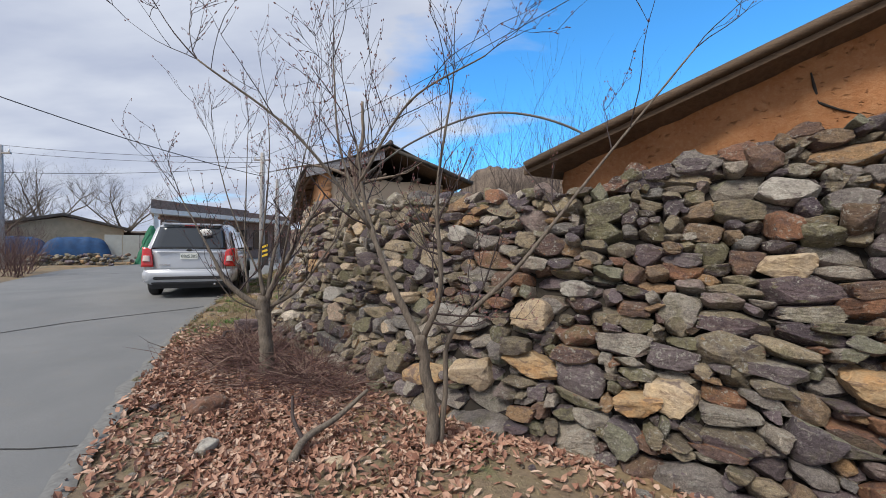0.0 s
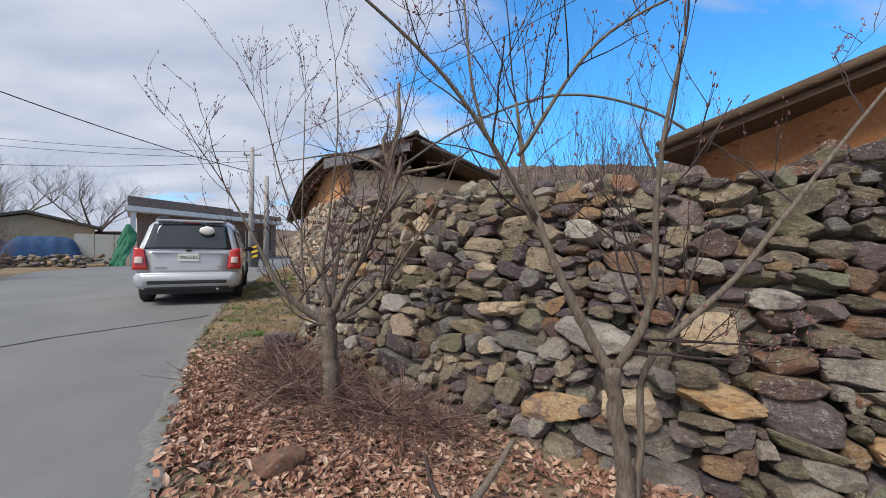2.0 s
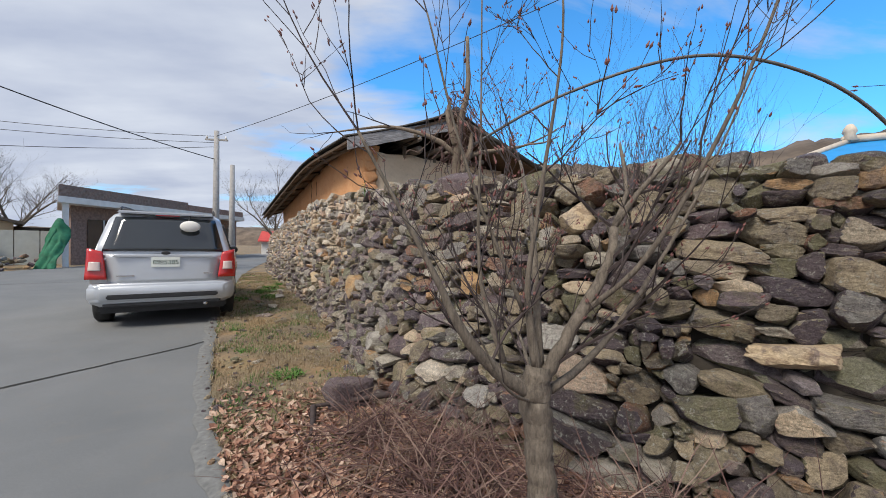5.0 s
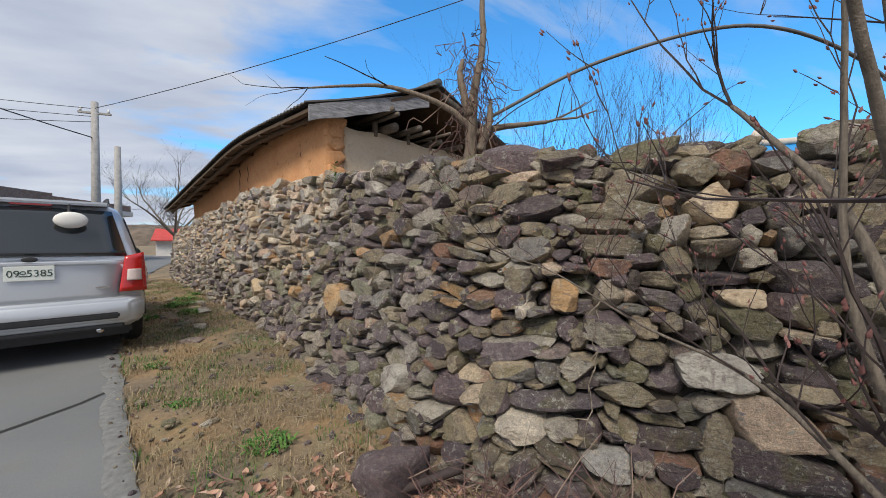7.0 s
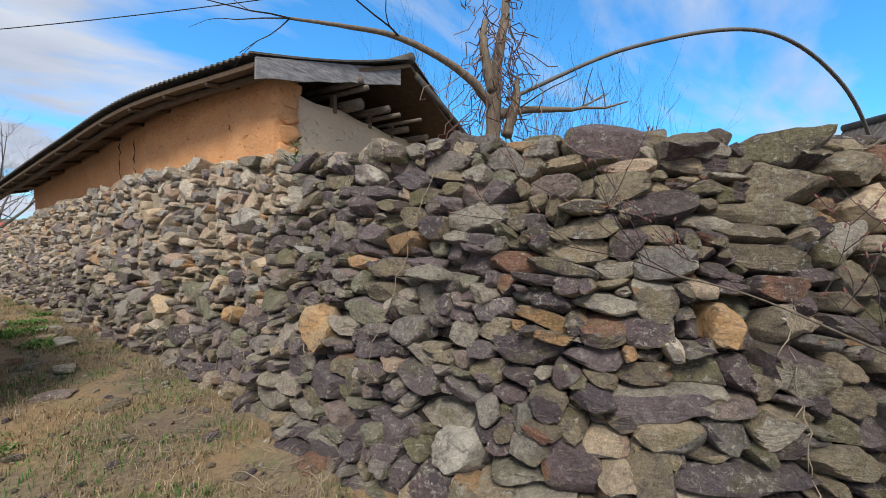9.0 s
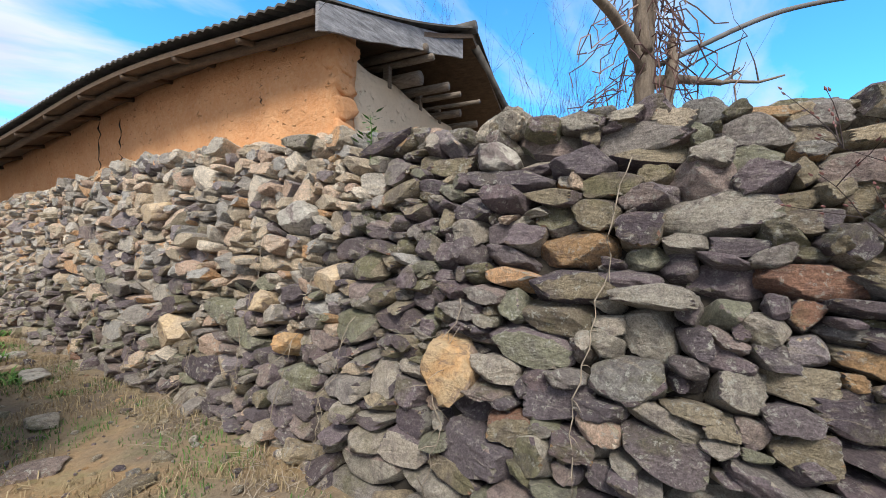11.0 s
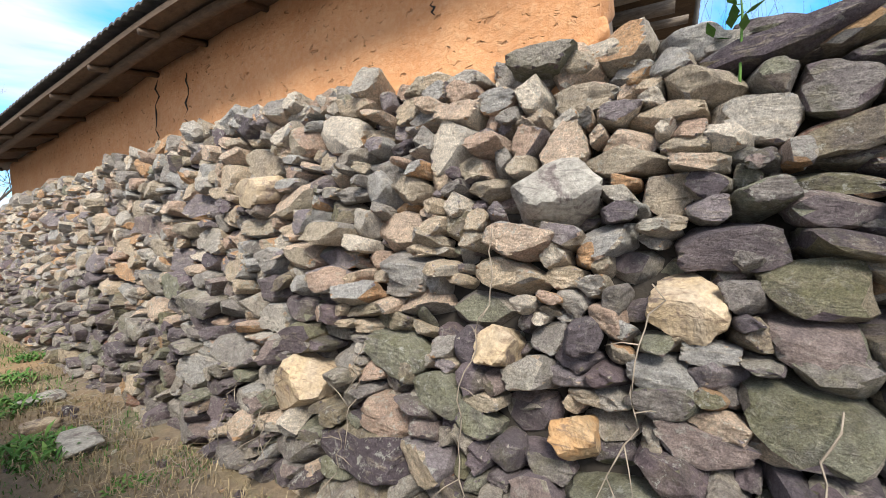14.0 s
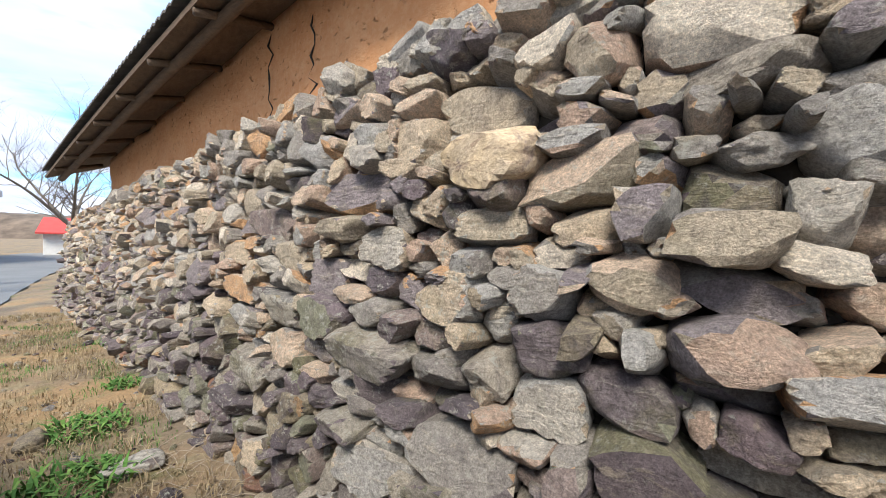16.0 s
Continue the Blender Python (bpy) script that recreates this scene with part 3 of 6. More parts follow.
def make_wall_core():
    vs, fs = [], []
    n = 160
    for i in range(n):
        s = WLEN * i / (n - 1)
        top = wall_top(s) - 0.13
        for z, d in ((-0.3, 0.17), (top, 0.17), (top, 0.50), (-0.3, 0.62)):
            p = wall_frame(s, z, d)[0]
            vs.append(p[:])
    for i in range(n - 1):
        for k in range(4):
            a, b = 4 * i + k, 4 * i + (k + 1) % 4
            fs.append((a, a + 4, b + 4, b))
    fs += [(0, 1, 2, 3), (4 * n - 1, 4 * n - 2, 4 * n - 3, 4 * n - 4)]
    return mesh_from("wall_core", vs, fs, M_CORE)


def pack_wall():
    """Lays stones from the ground up, always on the lowest place."""
    step = 0.01
    n = int(WLEN / step)
    sky_line = np.array([-0.06 + 0.04 * noise.noise((i * 0.03, 0, 0)) for i in range(n)])
    tops = np.array([wall_top(i * step) for i in range(n)])
    marks = []
    for x, y, z, w, h, tilt, mat in MARKS:
        best = min(((wall_frame(s, z)[0].xy - Vector((x, y))).length, s) for s in np.arange(0, WLEN, 0.03))
        marks.append((best[1], z - land(x, y), w, h, radians(tilt), mat))
    out = []
    for s, z, w, h, tilt, mat in marks:
        out.append((s, z, w, h, tilt, mat))
    active = sky_line < tops - 0.05
    while active.any():
        idx = np.flatnonzero(active)
        i = idx[np.argmin(sky_line[idx])]
        z0 = sky_line[i]
        a = i
        while a > 0 and sky_line[a - 1] < z0 + 0.04 and i - a < 90:
            a -= 1
        b = i
        while b < n - 1 and sky_line[b + 1] < z0 + 0.04 and b - i < 90:
            b += 1
        room = (b - a + 1) * step
        s_mid = i * step
        big = 1.12 if s_mid < BEND + 1.2 else 1.0
        h = min(max(rng.lognormvariate(math.log(0.084), 0.42), 0.036), 0.19) * big
        if rng.random() < 0.07:
            h = rng.uniform(0.15, 0.22)
        w = min(max(h * (rng.uniform(1.2, 2.7) if s_mid > S9 + 0.4 else rng.uniform(1.3, 3.7)), 0.09), 0.42)
        if room < w * 1.25:
            w = room if room < 0.62 else w
        if w < 0.065:
            lo, hi = max(a - 1, 0), min(b + 1, n - 1)
            sky_line[a:b + 1] = min(sky_line[lo] if lo < a else 9, sky_line[hi] if hi > b else 9, z0 + 0.06)
            sky_line[a:b + 1] = np.maximum(sky_line[a:b + 1], z0 + 0.012)
            if w > 0.04:
                out.append(((a + b + 1) / 2 * step, z0 + 0.022, w * 1.25, 0.06, rng.uniform(-0.6, 0.6), M_STONE))
            active = sky_line < tops - 0.05
            continue
        h = min(h, w * 0.95 + 0.02)
        k = int(w / step)
        start = a if rng.random() < 0.5 else max(b - k + 1, a)
        start = max(start - int(rng.uniform(0, 0.18) * k), 0)
        k = max(min(int(k * rng.uniform(1.0, 1.2)), n - start), 2)
        zs = sky_line[start:start + k]
        tilt0 = np.polyfit(np.arange(k) * step, zs, 1)[0] if k > 3 else 0.0
        slope = min(max(float(tilt0), -0.45), 0.45) * 0.8 + rng.gauss(0.0, 0.09)
        w = k * step
        zb = float(np.mean(zs))
        s, z = (start + k / 2) * step, zb + h / 2
        clash = any(abs(s - m[0]) < (m[2] + w) * 0.42 and abs(z - m[1]) < (m[3] + h) * 0.42 for m in marks)
        if z + h / 2 < wall_top(s) + 0.16:
            out.append((s, z, w, h, slope, M_CORE if clash else M_STONE))
        ramp = (np.arange(k) / k - 0.5) * w * math.tan(slope)
        edge = np.minimum(np.arange(k) + 1, k - np.arange(k)) * step
        sky_line[start:start + k] = np.maximum(zs + 0.01, zb + h + ramp - np.maximum(0, 0.04 - edge) * 0.6)
        active = sky_line < tops - 0.05
    # loose stones along the top
    for i in range(170):
        s = rng.uniform(0.3, WLEN - 0.4)
        h = rng.uniform(0.07, 0.16)
        out.append((s, wall_top(s) + rng.uniform(-0.03, 0.05), h * rng.uniform(1.3, 2.6), h, rng.uniform(-0.5, 0.5), M_STONE))
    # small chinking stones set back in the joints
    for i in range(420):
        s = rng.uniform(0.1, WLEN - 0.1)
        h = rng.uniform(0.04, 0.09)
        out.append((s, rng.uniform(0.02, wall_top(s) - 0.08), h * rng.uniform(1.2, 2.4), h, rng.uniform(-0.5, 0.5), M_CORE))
    return out


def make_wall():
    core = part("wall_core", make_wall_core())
    tagged(core, "earth and rubble core of a dry-stone wall, near black for shaded gaps", "wall", kind="structure")
    s1, s2, s3, s4 = s_of(0.3, 3.15), BEND, S9, HOUSE
    far = s_of(-5.0, 12.3)
    spans = [("wall_gable", 0.0, s1, s_of(2.0, 2.1), s1, "dry-stone wall of brown and rusty fieldstones below a mud gable"),
             ("wall_front", s1, s2, s1, s2, "dry-stone wall of brown and grey fieldstones beside bare trees"),
             ("wall_bend", s2, s3, s2, s3, "dry-stone wall of dark mossy fieldstones spotted with lichen"),
             ("wall_house", s3, s4, s3, s4, "dry-stone wall of dark grey and tan fieldstones below an adobe house"),
             ("wall_eave", s4, far, s4, far, "dry-stone wall of tan fieldstones below a sagging eave"),
             ("wall_far", far, WLEN + 1, far, far + 1.5, "dry-stone wall of tan fieldstones running along the verge")]
    stones = pack_wall()
    pale_from, dark_to = s_of(-3.75, 8.9), s_of(-0.5, 3.7)
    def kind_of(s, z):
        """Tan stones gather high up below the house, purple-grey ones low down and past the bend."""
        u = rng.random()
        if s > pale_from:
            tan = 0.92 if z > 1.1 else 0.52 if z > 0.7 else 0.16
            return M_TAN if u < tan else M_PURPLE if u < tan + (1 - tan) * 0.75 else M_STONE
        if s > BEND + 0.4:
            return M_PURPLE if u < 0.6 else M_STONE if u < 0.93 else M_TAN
        # rusty stones, and darker purple ones for the shade of the gable roof
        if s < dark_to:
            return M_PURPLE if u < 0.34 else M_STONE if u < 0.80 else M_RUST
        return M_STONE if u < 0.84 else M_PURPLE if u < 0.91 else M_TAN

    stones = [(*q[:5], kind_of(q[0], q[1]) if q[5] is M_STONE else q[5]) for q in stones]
    for name, s0, s1, p0, p1, label in spans:
        w = thing(name, label, "wall", kind="structure")
        own = [q for q in stones if s0 <= q[0] < s1]
        mid = (p0 + p1) / 2
        own.sort(key=lambda q: (q[5] is M_CORE, q[5] in (M_STONE, M_TAN, M_PURPLE, M_RUST), abs(q[0] - mid)))
        rest = {mat.name: ([], [], []) for mat in (M_STONE, M_TAN, M_PURPLE, M_RUST)}
        for i, (s, z, wd, h, tilt, mat) in enumerate(own):
            depth = rng.uniform(0.24, 0.36)
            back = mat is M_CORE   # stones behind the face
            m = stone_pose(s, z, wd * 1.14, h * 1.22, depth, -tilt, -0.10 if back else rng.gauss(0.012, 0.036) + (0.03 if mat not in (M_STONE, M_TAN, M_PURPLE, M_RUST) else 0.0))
            k = rng.randrange(26)
            if rng.random() < 0.5:
                m = m @ Matrix.Rotation(math.pi, 4, "Z")
            if i < 300 and not back:
                part("stone", stone_mesh(k, mat), w, "", m)
            else:
                a = np.array(m)
                vs, fs, count = rest[mat.name if mat.name in rest else M_PURPLE.name]
                shape, tris = (SHAPES1[k], ICO1[1]) if back or s > HOUSE + 2.0 else (SHAPES2[k], ICO2[1])
                fs.append(np.array(tris) + sum(count))
                count.append(len(shape))
                vs.append(shape @ a[:3, :3].T + a[:3, 3])
        for mat in (M_STONE, M_TAN, M_PURPLE, M_RUST):
            vs, fs, count = rest[mat.name]
            if vs:
                me = mesh_from("stones", np.concatenate(vs).tolist(), np.concatenate(fs).tolist(), mat, True)
                me.set_sharp_from_angle(angle=radians(26))
                ob = part("stones", me, w)
                ob["kind"] = "stuff"


# ---- adobe house behind the wall ----
def house_frame(ox, oy, dx, dy):
    """Local x: across the house, y: along its long wall, z up."""
    d = Vector((dx, dy, 0)).normalized()
    p = Vector((d.y, -d.x, 0))
    m = Matrix((p, d, Vector((0, 0, 1)))).transposed().to_4x4()
    m.translation = (ox, oy, 0)
    return m


def rough_wall(name, x0, x1, y0, y1, ztop, material, zb=0.0, amp=0.03, step=0.10):
    """A thick wall block with an uneven face; ztop(y or x) gives its height."""
    bm = bmesh.new()
    bmesh.ops.create_cube(bm, size=1)
    for v in bm.verts:
        v.co = Vector(((x0 + x1) / 2 + v.co.x * (x1 - x0), (y0 + y1) / 2 + v.co.y * (y1 - y0), 0.5 + v.co.z))
    for ax, ln in ((0, x1 - x0), (1, y1 - y0), (2, 3.3)):
        for k in range(1, int(ln / step)):
            c = [0, 0, 0]; c[ax] = (x0, y0, 0)[ax] + (ln if ax < 2 else 1.0) * k / int(ln / step)
            no = [0, 0, 0]; no[ax] = 1
            bmesh.ops.bisect_plane(bm, geom=bm.verts[:] + bm.edges[:] + bm.faces[:], plane_co=c, plane_no=no)
    for v in bm.verts:
        v.co.z = zb + v.co.z * (ztop(v.co.x, v.co.y) - zb)
        q = v.co * 2.3
        v.co += Vector((noise.noise(q), noise.noise(q + Vector((9, 0, 0))), 0)) * amp + Vector((noise.noise(q * 4), noise.noise(q * 4 + Vector((5, 0, 0))), 0)) * amp * 0.4
    return from_bm(name, bm, material, True)


def roof_sheet(name, edge, ridge, material, thick, corr, n=200, m=10, sag=0.06):
    """A roof slope between two lines, corrugated across its length, with thickness."""
    e, r = smooth_line(edge, n), smooth_line(ridge, n)
    vs, fs = [], []
    for lift in (0.0, -thick):
        for i in range(n):
            for j in range(m + 1):
                t = j / m
                p = e[i] * (1 - t) + r[i] * t
                z = p[2] - sag * math.sin(math.pi * t) + lift + (corr * math.sin(i * 2.1) if corr else 0)
                vs.append((p[0], p[1], z))
    w = m + 1
    o = n * w
    for i in range(n - 1):
        for j in range(m):
            a = i * w + j
            fs.append((a, a + 1, a + w + 1, a + w))
            fs.append((o + a, o + a + w, o + a + w + 1, o + a + 1))
        for j in (0, m):
            a = i * w + j
            fs.append((a, a + w, o + a + w, o + a))
    for i in (0, n - 1):
        for j in range(m):
            a = i * w + j
            fs.append((a, a + 1, o + a + 1, o + a))
    return mesh_from(name, vs, fs, material, False)


def make_adobe_house():
    m = house_frame(-2.99, 9.68, -1.8, 3.92)
    h = thing("adobe_house", "old orange adobe farmhouse with a sagging corrugated roof", "house", m)
    L = 10.3

    def side_top(x, y):
        return float(np.interp(y, [0, 2.6, 5.3, 10.4], [3.50, 3.50, 3.22, 2.72]))
    long_wall = rough_wall("side_wall", -0.25, 0.02, 0.0, L - 0.7, side_top, M_ADOBE, 0.0, 0.035)
    long_wall.transform(Matrix(((1, 0.045, 0, 0), (0, 1, 0, 0), (0, 0, 1, 0), (0, 0, 0, 1))))   # it runs a little askew
    part("side_wall", long_wall, h, "cracked orange adobe wall")
    part("back_wall", rough_wall("back_wall", 3.2, 3.5, 0.0, L - 0.7, lambda x, y: 3.15, M_ADOBE, 0, 0.02, 0.4), h)
    part("end_wall", rough_wall("end_wall", 0.46, 3.2, L - 1.0, L - 0.7, lambda x, y: 2.8, M_ADOBE, 0, 0.02, 0.4), h)
    part("gable_wall", rough_wall("gable_wall", 0.03, 3.2, 0.03, 0.30, lambda x, y: 3.27 - 0.05 * noise.noise((x * 2, 0, 0)), M_PLASTER, 0, 0.008, 0.12), h, "smooth pale clay plaster gable wall")
    # rounded quoin lumps of the corner
    for z, r in ((2.42, 0.11), (2.56, 0.13), (2.75, 0.14), (2.95, 0.14), (3.12, 0.12), (3.28, 0.11)):
        mm = Matrix.Translation((-0.11, 0.05, z)) @ Matrix.Diagonal((0.155, 0.085, r * 0.8, 1))
        part("quoin", mesh_from("quoin", SHAPES3[rng.randrange(26)].tolist(), ICO3[1], M_ADOBE, True), h, "", mm)
    # long settling cracks
    for y, z0, z1 in ((4.35, 2.42, 3.2), (3.75, 2.5, 3.15), (0.95, 2.9, 3.1)):
        pts = [(-0.256 + 0.045 * y + 0.012 * noise.noise((y, k * 0.7, 4)), y + 0.10 * noise.noise((y * 3, k * 0.8, 0)), z0 + (z1 - z0) * k / 9) for k in range(10)]
        part("crack", tube("crack", pts, [0.003 + 0.003 * (k % 3) for k in range(10)], M_DARKIN, 5), h)
    # roof, with the eave dropping towards the far end
    eave = [(-0.64, -0.12, 3.42), (-0.68, 2.6, 3.42), (-0.68, 5.0, 3.14), (-0.62, 7.7, 2.84), (-0.50, 10.5, 2.60)]
    ridge = [(1.41, -0.65, 4.14), (1.45, 2.6, 4.16), (1.45, 5.0, 4.05), (1.45, 7.7, 3.85), (1.45, 10.3, 3.5)]
    back = [(3.85, -0.66, 3.34), (3.85, 2.6, 3.3), (3.85, 5.0, 3.2), (3.8, 7.7, 3.05), (3.6, 10.45, 2.8)]
    part("roof_slope", roof_sheet("roof_slope", eave, ridge, M_ROOF, 0.02, 0.014, 300), h, "dark weathered corrugated roofing")
    part("roof_slope", roof_sheet("roof_slope", back, ridge, M_ROOF, 0.02, 0.014, 300), h, "dark weathered corrugated roofing")
    down = lambda pts, dz, dx=0.0: [(x + dx, y + 0.04, z - dz) for x, y, z in pts]
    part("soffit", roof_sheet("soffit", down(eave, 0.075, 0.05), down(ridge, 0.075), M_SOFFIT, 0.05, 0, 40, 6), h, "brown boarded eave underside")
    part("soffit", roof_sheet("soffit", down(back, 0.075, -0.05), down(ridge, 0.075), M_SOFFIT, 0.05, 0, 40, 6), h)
    part("ridge_cap", tube("ridge_cap", [(x, y, z + 0.0) for x, y, z in smooth_line(ridge, 20)], [0.07] * 20, M_ROOF, 8), h)
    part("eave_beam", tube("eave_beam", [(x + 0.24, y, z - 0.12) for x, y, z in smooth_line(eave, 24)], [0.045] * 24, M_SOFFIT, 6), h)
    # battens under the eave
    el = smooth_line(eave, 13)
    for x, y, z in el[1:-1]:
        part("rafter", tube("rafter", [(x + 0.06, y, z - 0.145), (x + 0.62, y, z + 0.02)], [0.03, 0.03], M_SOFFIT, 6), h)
    # weathered barge boards
    for a, b, hgt, y in (((-0.60, 3.36), (1.28, 3.93), 0.2, -0.36),):
        vs, fs = [], []
        for i in range(21):
            t = i / 20
            x, z = a[0] + (b[0] - a[0]) * t, a[1] + (b[1] - a[1]) * t
            yy = -0.14 - 0.40 * t
            w = 0.02 * noise.noise((t * 6, 0, 0))
            for dz, dy in ((0.02, 0), (0.02, 0.03), (-hgt + w, 0.03), (-hgt + w, 0)):
                vs.append((x, yy + dy, z + dz))
        for i in range(20):
            for k in range(4):
                p, q = 4 * i + k, 4 * i + (k + 1) % 4
                fs.append((p, p + 4, q + 4, q))
        fs += [(0, 1, 2, 3), (83, 82, 81, 80)]
        part("barge_board", mesh_from("barge_board", vs, fs, M_FASCIA), h, "bleached grey weathered board")
    part("barge_board", tube("barge_board", [(1.55, -0.58, 3.98), (2.7, -0.64, 3.64), (3.82, -0.64, 3.28)], [0.06, 0.06, 0.06], M_ROOF, 4), h)
    # log ends in the open gable
    for x, z, r, out in ((0.62, 3.56, 0.045, 0.42), (0.70, 3.50, 0.035, 0.45), (0.80, 3.36, 0.075, 0.25), (1.20, 3.40, 0.05, 0.40), (1.32, 3.34, 0.032, 0.50), (1.72, 3.38, 0.025, 0.60), (1.80, 3.30, 0.05, 0.30), (2.3, 3.30, 0.05, 0.35)):
        part("log", tube("log", [(x, -out, z), (x + 0.02, 0.2, z + 0.01), (x + 0.02, 1.6, z + 0.03)], [r, r * 1.03, r], M_BEAM, 10), h)
    for x in (0.62, 1.32, 1.86):
        part("post", box("post", (x - 0.035, 0.02, 3.22), (x + 0.035, 0.09, 3.46), M_BEAM, 0.006), h)
    part("tie_beam", tube("tie_beam", [(0.3, 0.7, 3.3), (2.9, 0.7, 3.3)], [0.08, 0.08], M_BEAM, 10), h)
    # added sheet, coloured as the shade inside the open gable
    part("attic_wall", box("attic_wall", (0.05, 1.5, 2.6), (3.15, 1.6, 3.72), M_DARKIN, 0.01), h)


make_adobe_house()


# ---- the nearer house, whose gable stands over the wall ----
def make_near_house():
    m = house_frame(1.10, 4.35, 0.856, -0.515)   # y runs along the gable, x away behind it is negative
    h = thing("mud_house", "mud-walled house with a dark sloping roof edge over the wall", "house", m)

    def top(x, y):
        return 2.36 + 0.375 * y if y < 4.3 else 2.36 + 0.375 * (8.6 - y)
    part("gable_wall", rough_wall("gable_wall", -0.34, -0.04, 0.25, 8.3, top, M_CLAY, 0.0, 0.08), h, "rough cracked orange mud wall")
    side = rough_wall("side_wall", -5.0, -0.34, 0.25, 0.55, lambda x, y: 2.42, M_CLAY, 0, 0.03, 0.4)
    side.transform(Matrix(((1, 0, 0, 0), (-0.6, 1, 0, 0), (0, 0, 1, 0), (0, 0, 0, 1))))
    part("side_wall", side, h)
    lo = [(0.34, -0.12, 2.44), (-1.5, 0.97, 2.44), (-5.2, 3.19, 2.44)]   # the plan is askew
    hi = [(0.34, 4.3, 4.10), (-1.5, 4.3, 4.10), (-5.2, 4.3, 4.10)]
    lo2 = [(0.34, 8.7, 2.44), (-1.5, 8.7, 2.44), (-5.2, 8.7, 2.44)]
    part("roof_slope", roof_sheet("roof_slope", lo, hi, M_ROOF, 0.03, 0.012, 160, 30, 0.02), h)
    part("roof_slope", roof_sheet("roof_slope", lo2, hi, M_ROOF, 0.03, 0.012, 160, 30, 0.02), h)
    dn = lambda pts, d: [(x - 0.03, y, z - d) for x, y, z in pts]
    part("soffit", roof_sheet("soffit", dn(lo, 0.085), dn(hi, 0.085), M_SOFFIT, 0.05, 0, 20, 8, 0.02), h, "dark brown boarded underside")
    part("rake_board", tube("rake_board", [(0.32, -0.1, 2.40), (0.32, 2.1, 3.22), (0.32, 4.3, 4.05)], [0.05, 0.05, 0.05], M_SOFFIT, 4), h)
    part("ridge_cap", tube("ridge_cap", [(0.36, 4.3, 4.14), (-5.2, 4.3, 4.14)], [0.08, 0.08], M_ROOF, 8), h)
    part("crack", tube("crack", [(-0.03, 2.25, 3.02), (-0.02, 2.27, 2.9), (-0.03, 2.30, 2.76), (-0.02, 2.42, 2.68), (-0.03, 2.55, 2.62)], [0.006, 0.012, 0.013, 0.009, 0.004], M_DARKIN, 5), h)


make_near_house()


# ---- trees ----
def grow(v, f, bv, bf, tips, p, d, length, r, depth, rs, up=0.25, buds=True, kids=(2, 4), wander=0.16):
    """One branch and its children; thick ones into (v, f), thin ones into (bv, bf)."""
    n = 5 if depth > 0 else 4
    pts, rad = [p.copy()], [r]
    q = d.normalized()
    for i in range(n):
        q = (q + Vector((rs.gauss(0, wander), rs.gauss(0, wander), rs.gauss(0, wander) + up * 0.22))).normalized()
        pts.append(pts[-1] + q * length / n)
        rad.append(r * (1 - 0.55 * (i + 1) / n))
    if r > 0.011:
        tube_into(v, f, pts, rad, 7 if r > 0.03 else 6)
    else:
        tube_into(bv, bf, pts, rad, 4)
    if depth == 0:
        tips.append((pts[-1], q))
        if buds:
            tips.append((pts[2], q))
        return
    for _ in range(rs.randint(*kids)):
        i = rs.randint(1, n)
        side = Vector((rs.gauss(0, 1), rs.gauss(0, 1), rs.gauss(0.15, 0.7))).normalized()
        dirn = (q * 0.75 + side * 0.75 + Vector((0, 0, up))).normalized()
        grow(v, f, bv, bf, tips, pts[i], dirn, length * rs.uniform(0.5, 0.8), max(rad[i] * rs.uniform(0.5, 0.68), 0.0022), depth - 1, rs, up, buds, kids, wander)
    tips.append((pts[-1], q))


def buds_mesh(tips, size, rs, material):
    v, f = [], []
    for p, d in tips:
        for _ in range(2):
            o = p + Vector((rs.gauss(0, 1), rs.gauss(0, 1), rs.gauss(0, 1))) * size * 0.7
            tube_into(v, f, [o - d * size * 0.6, o, o + d * size * 1.1], [size * 0.18, size * 0.42, size * 0.06], 4)
    return mesh_from("bud", v, f, material)


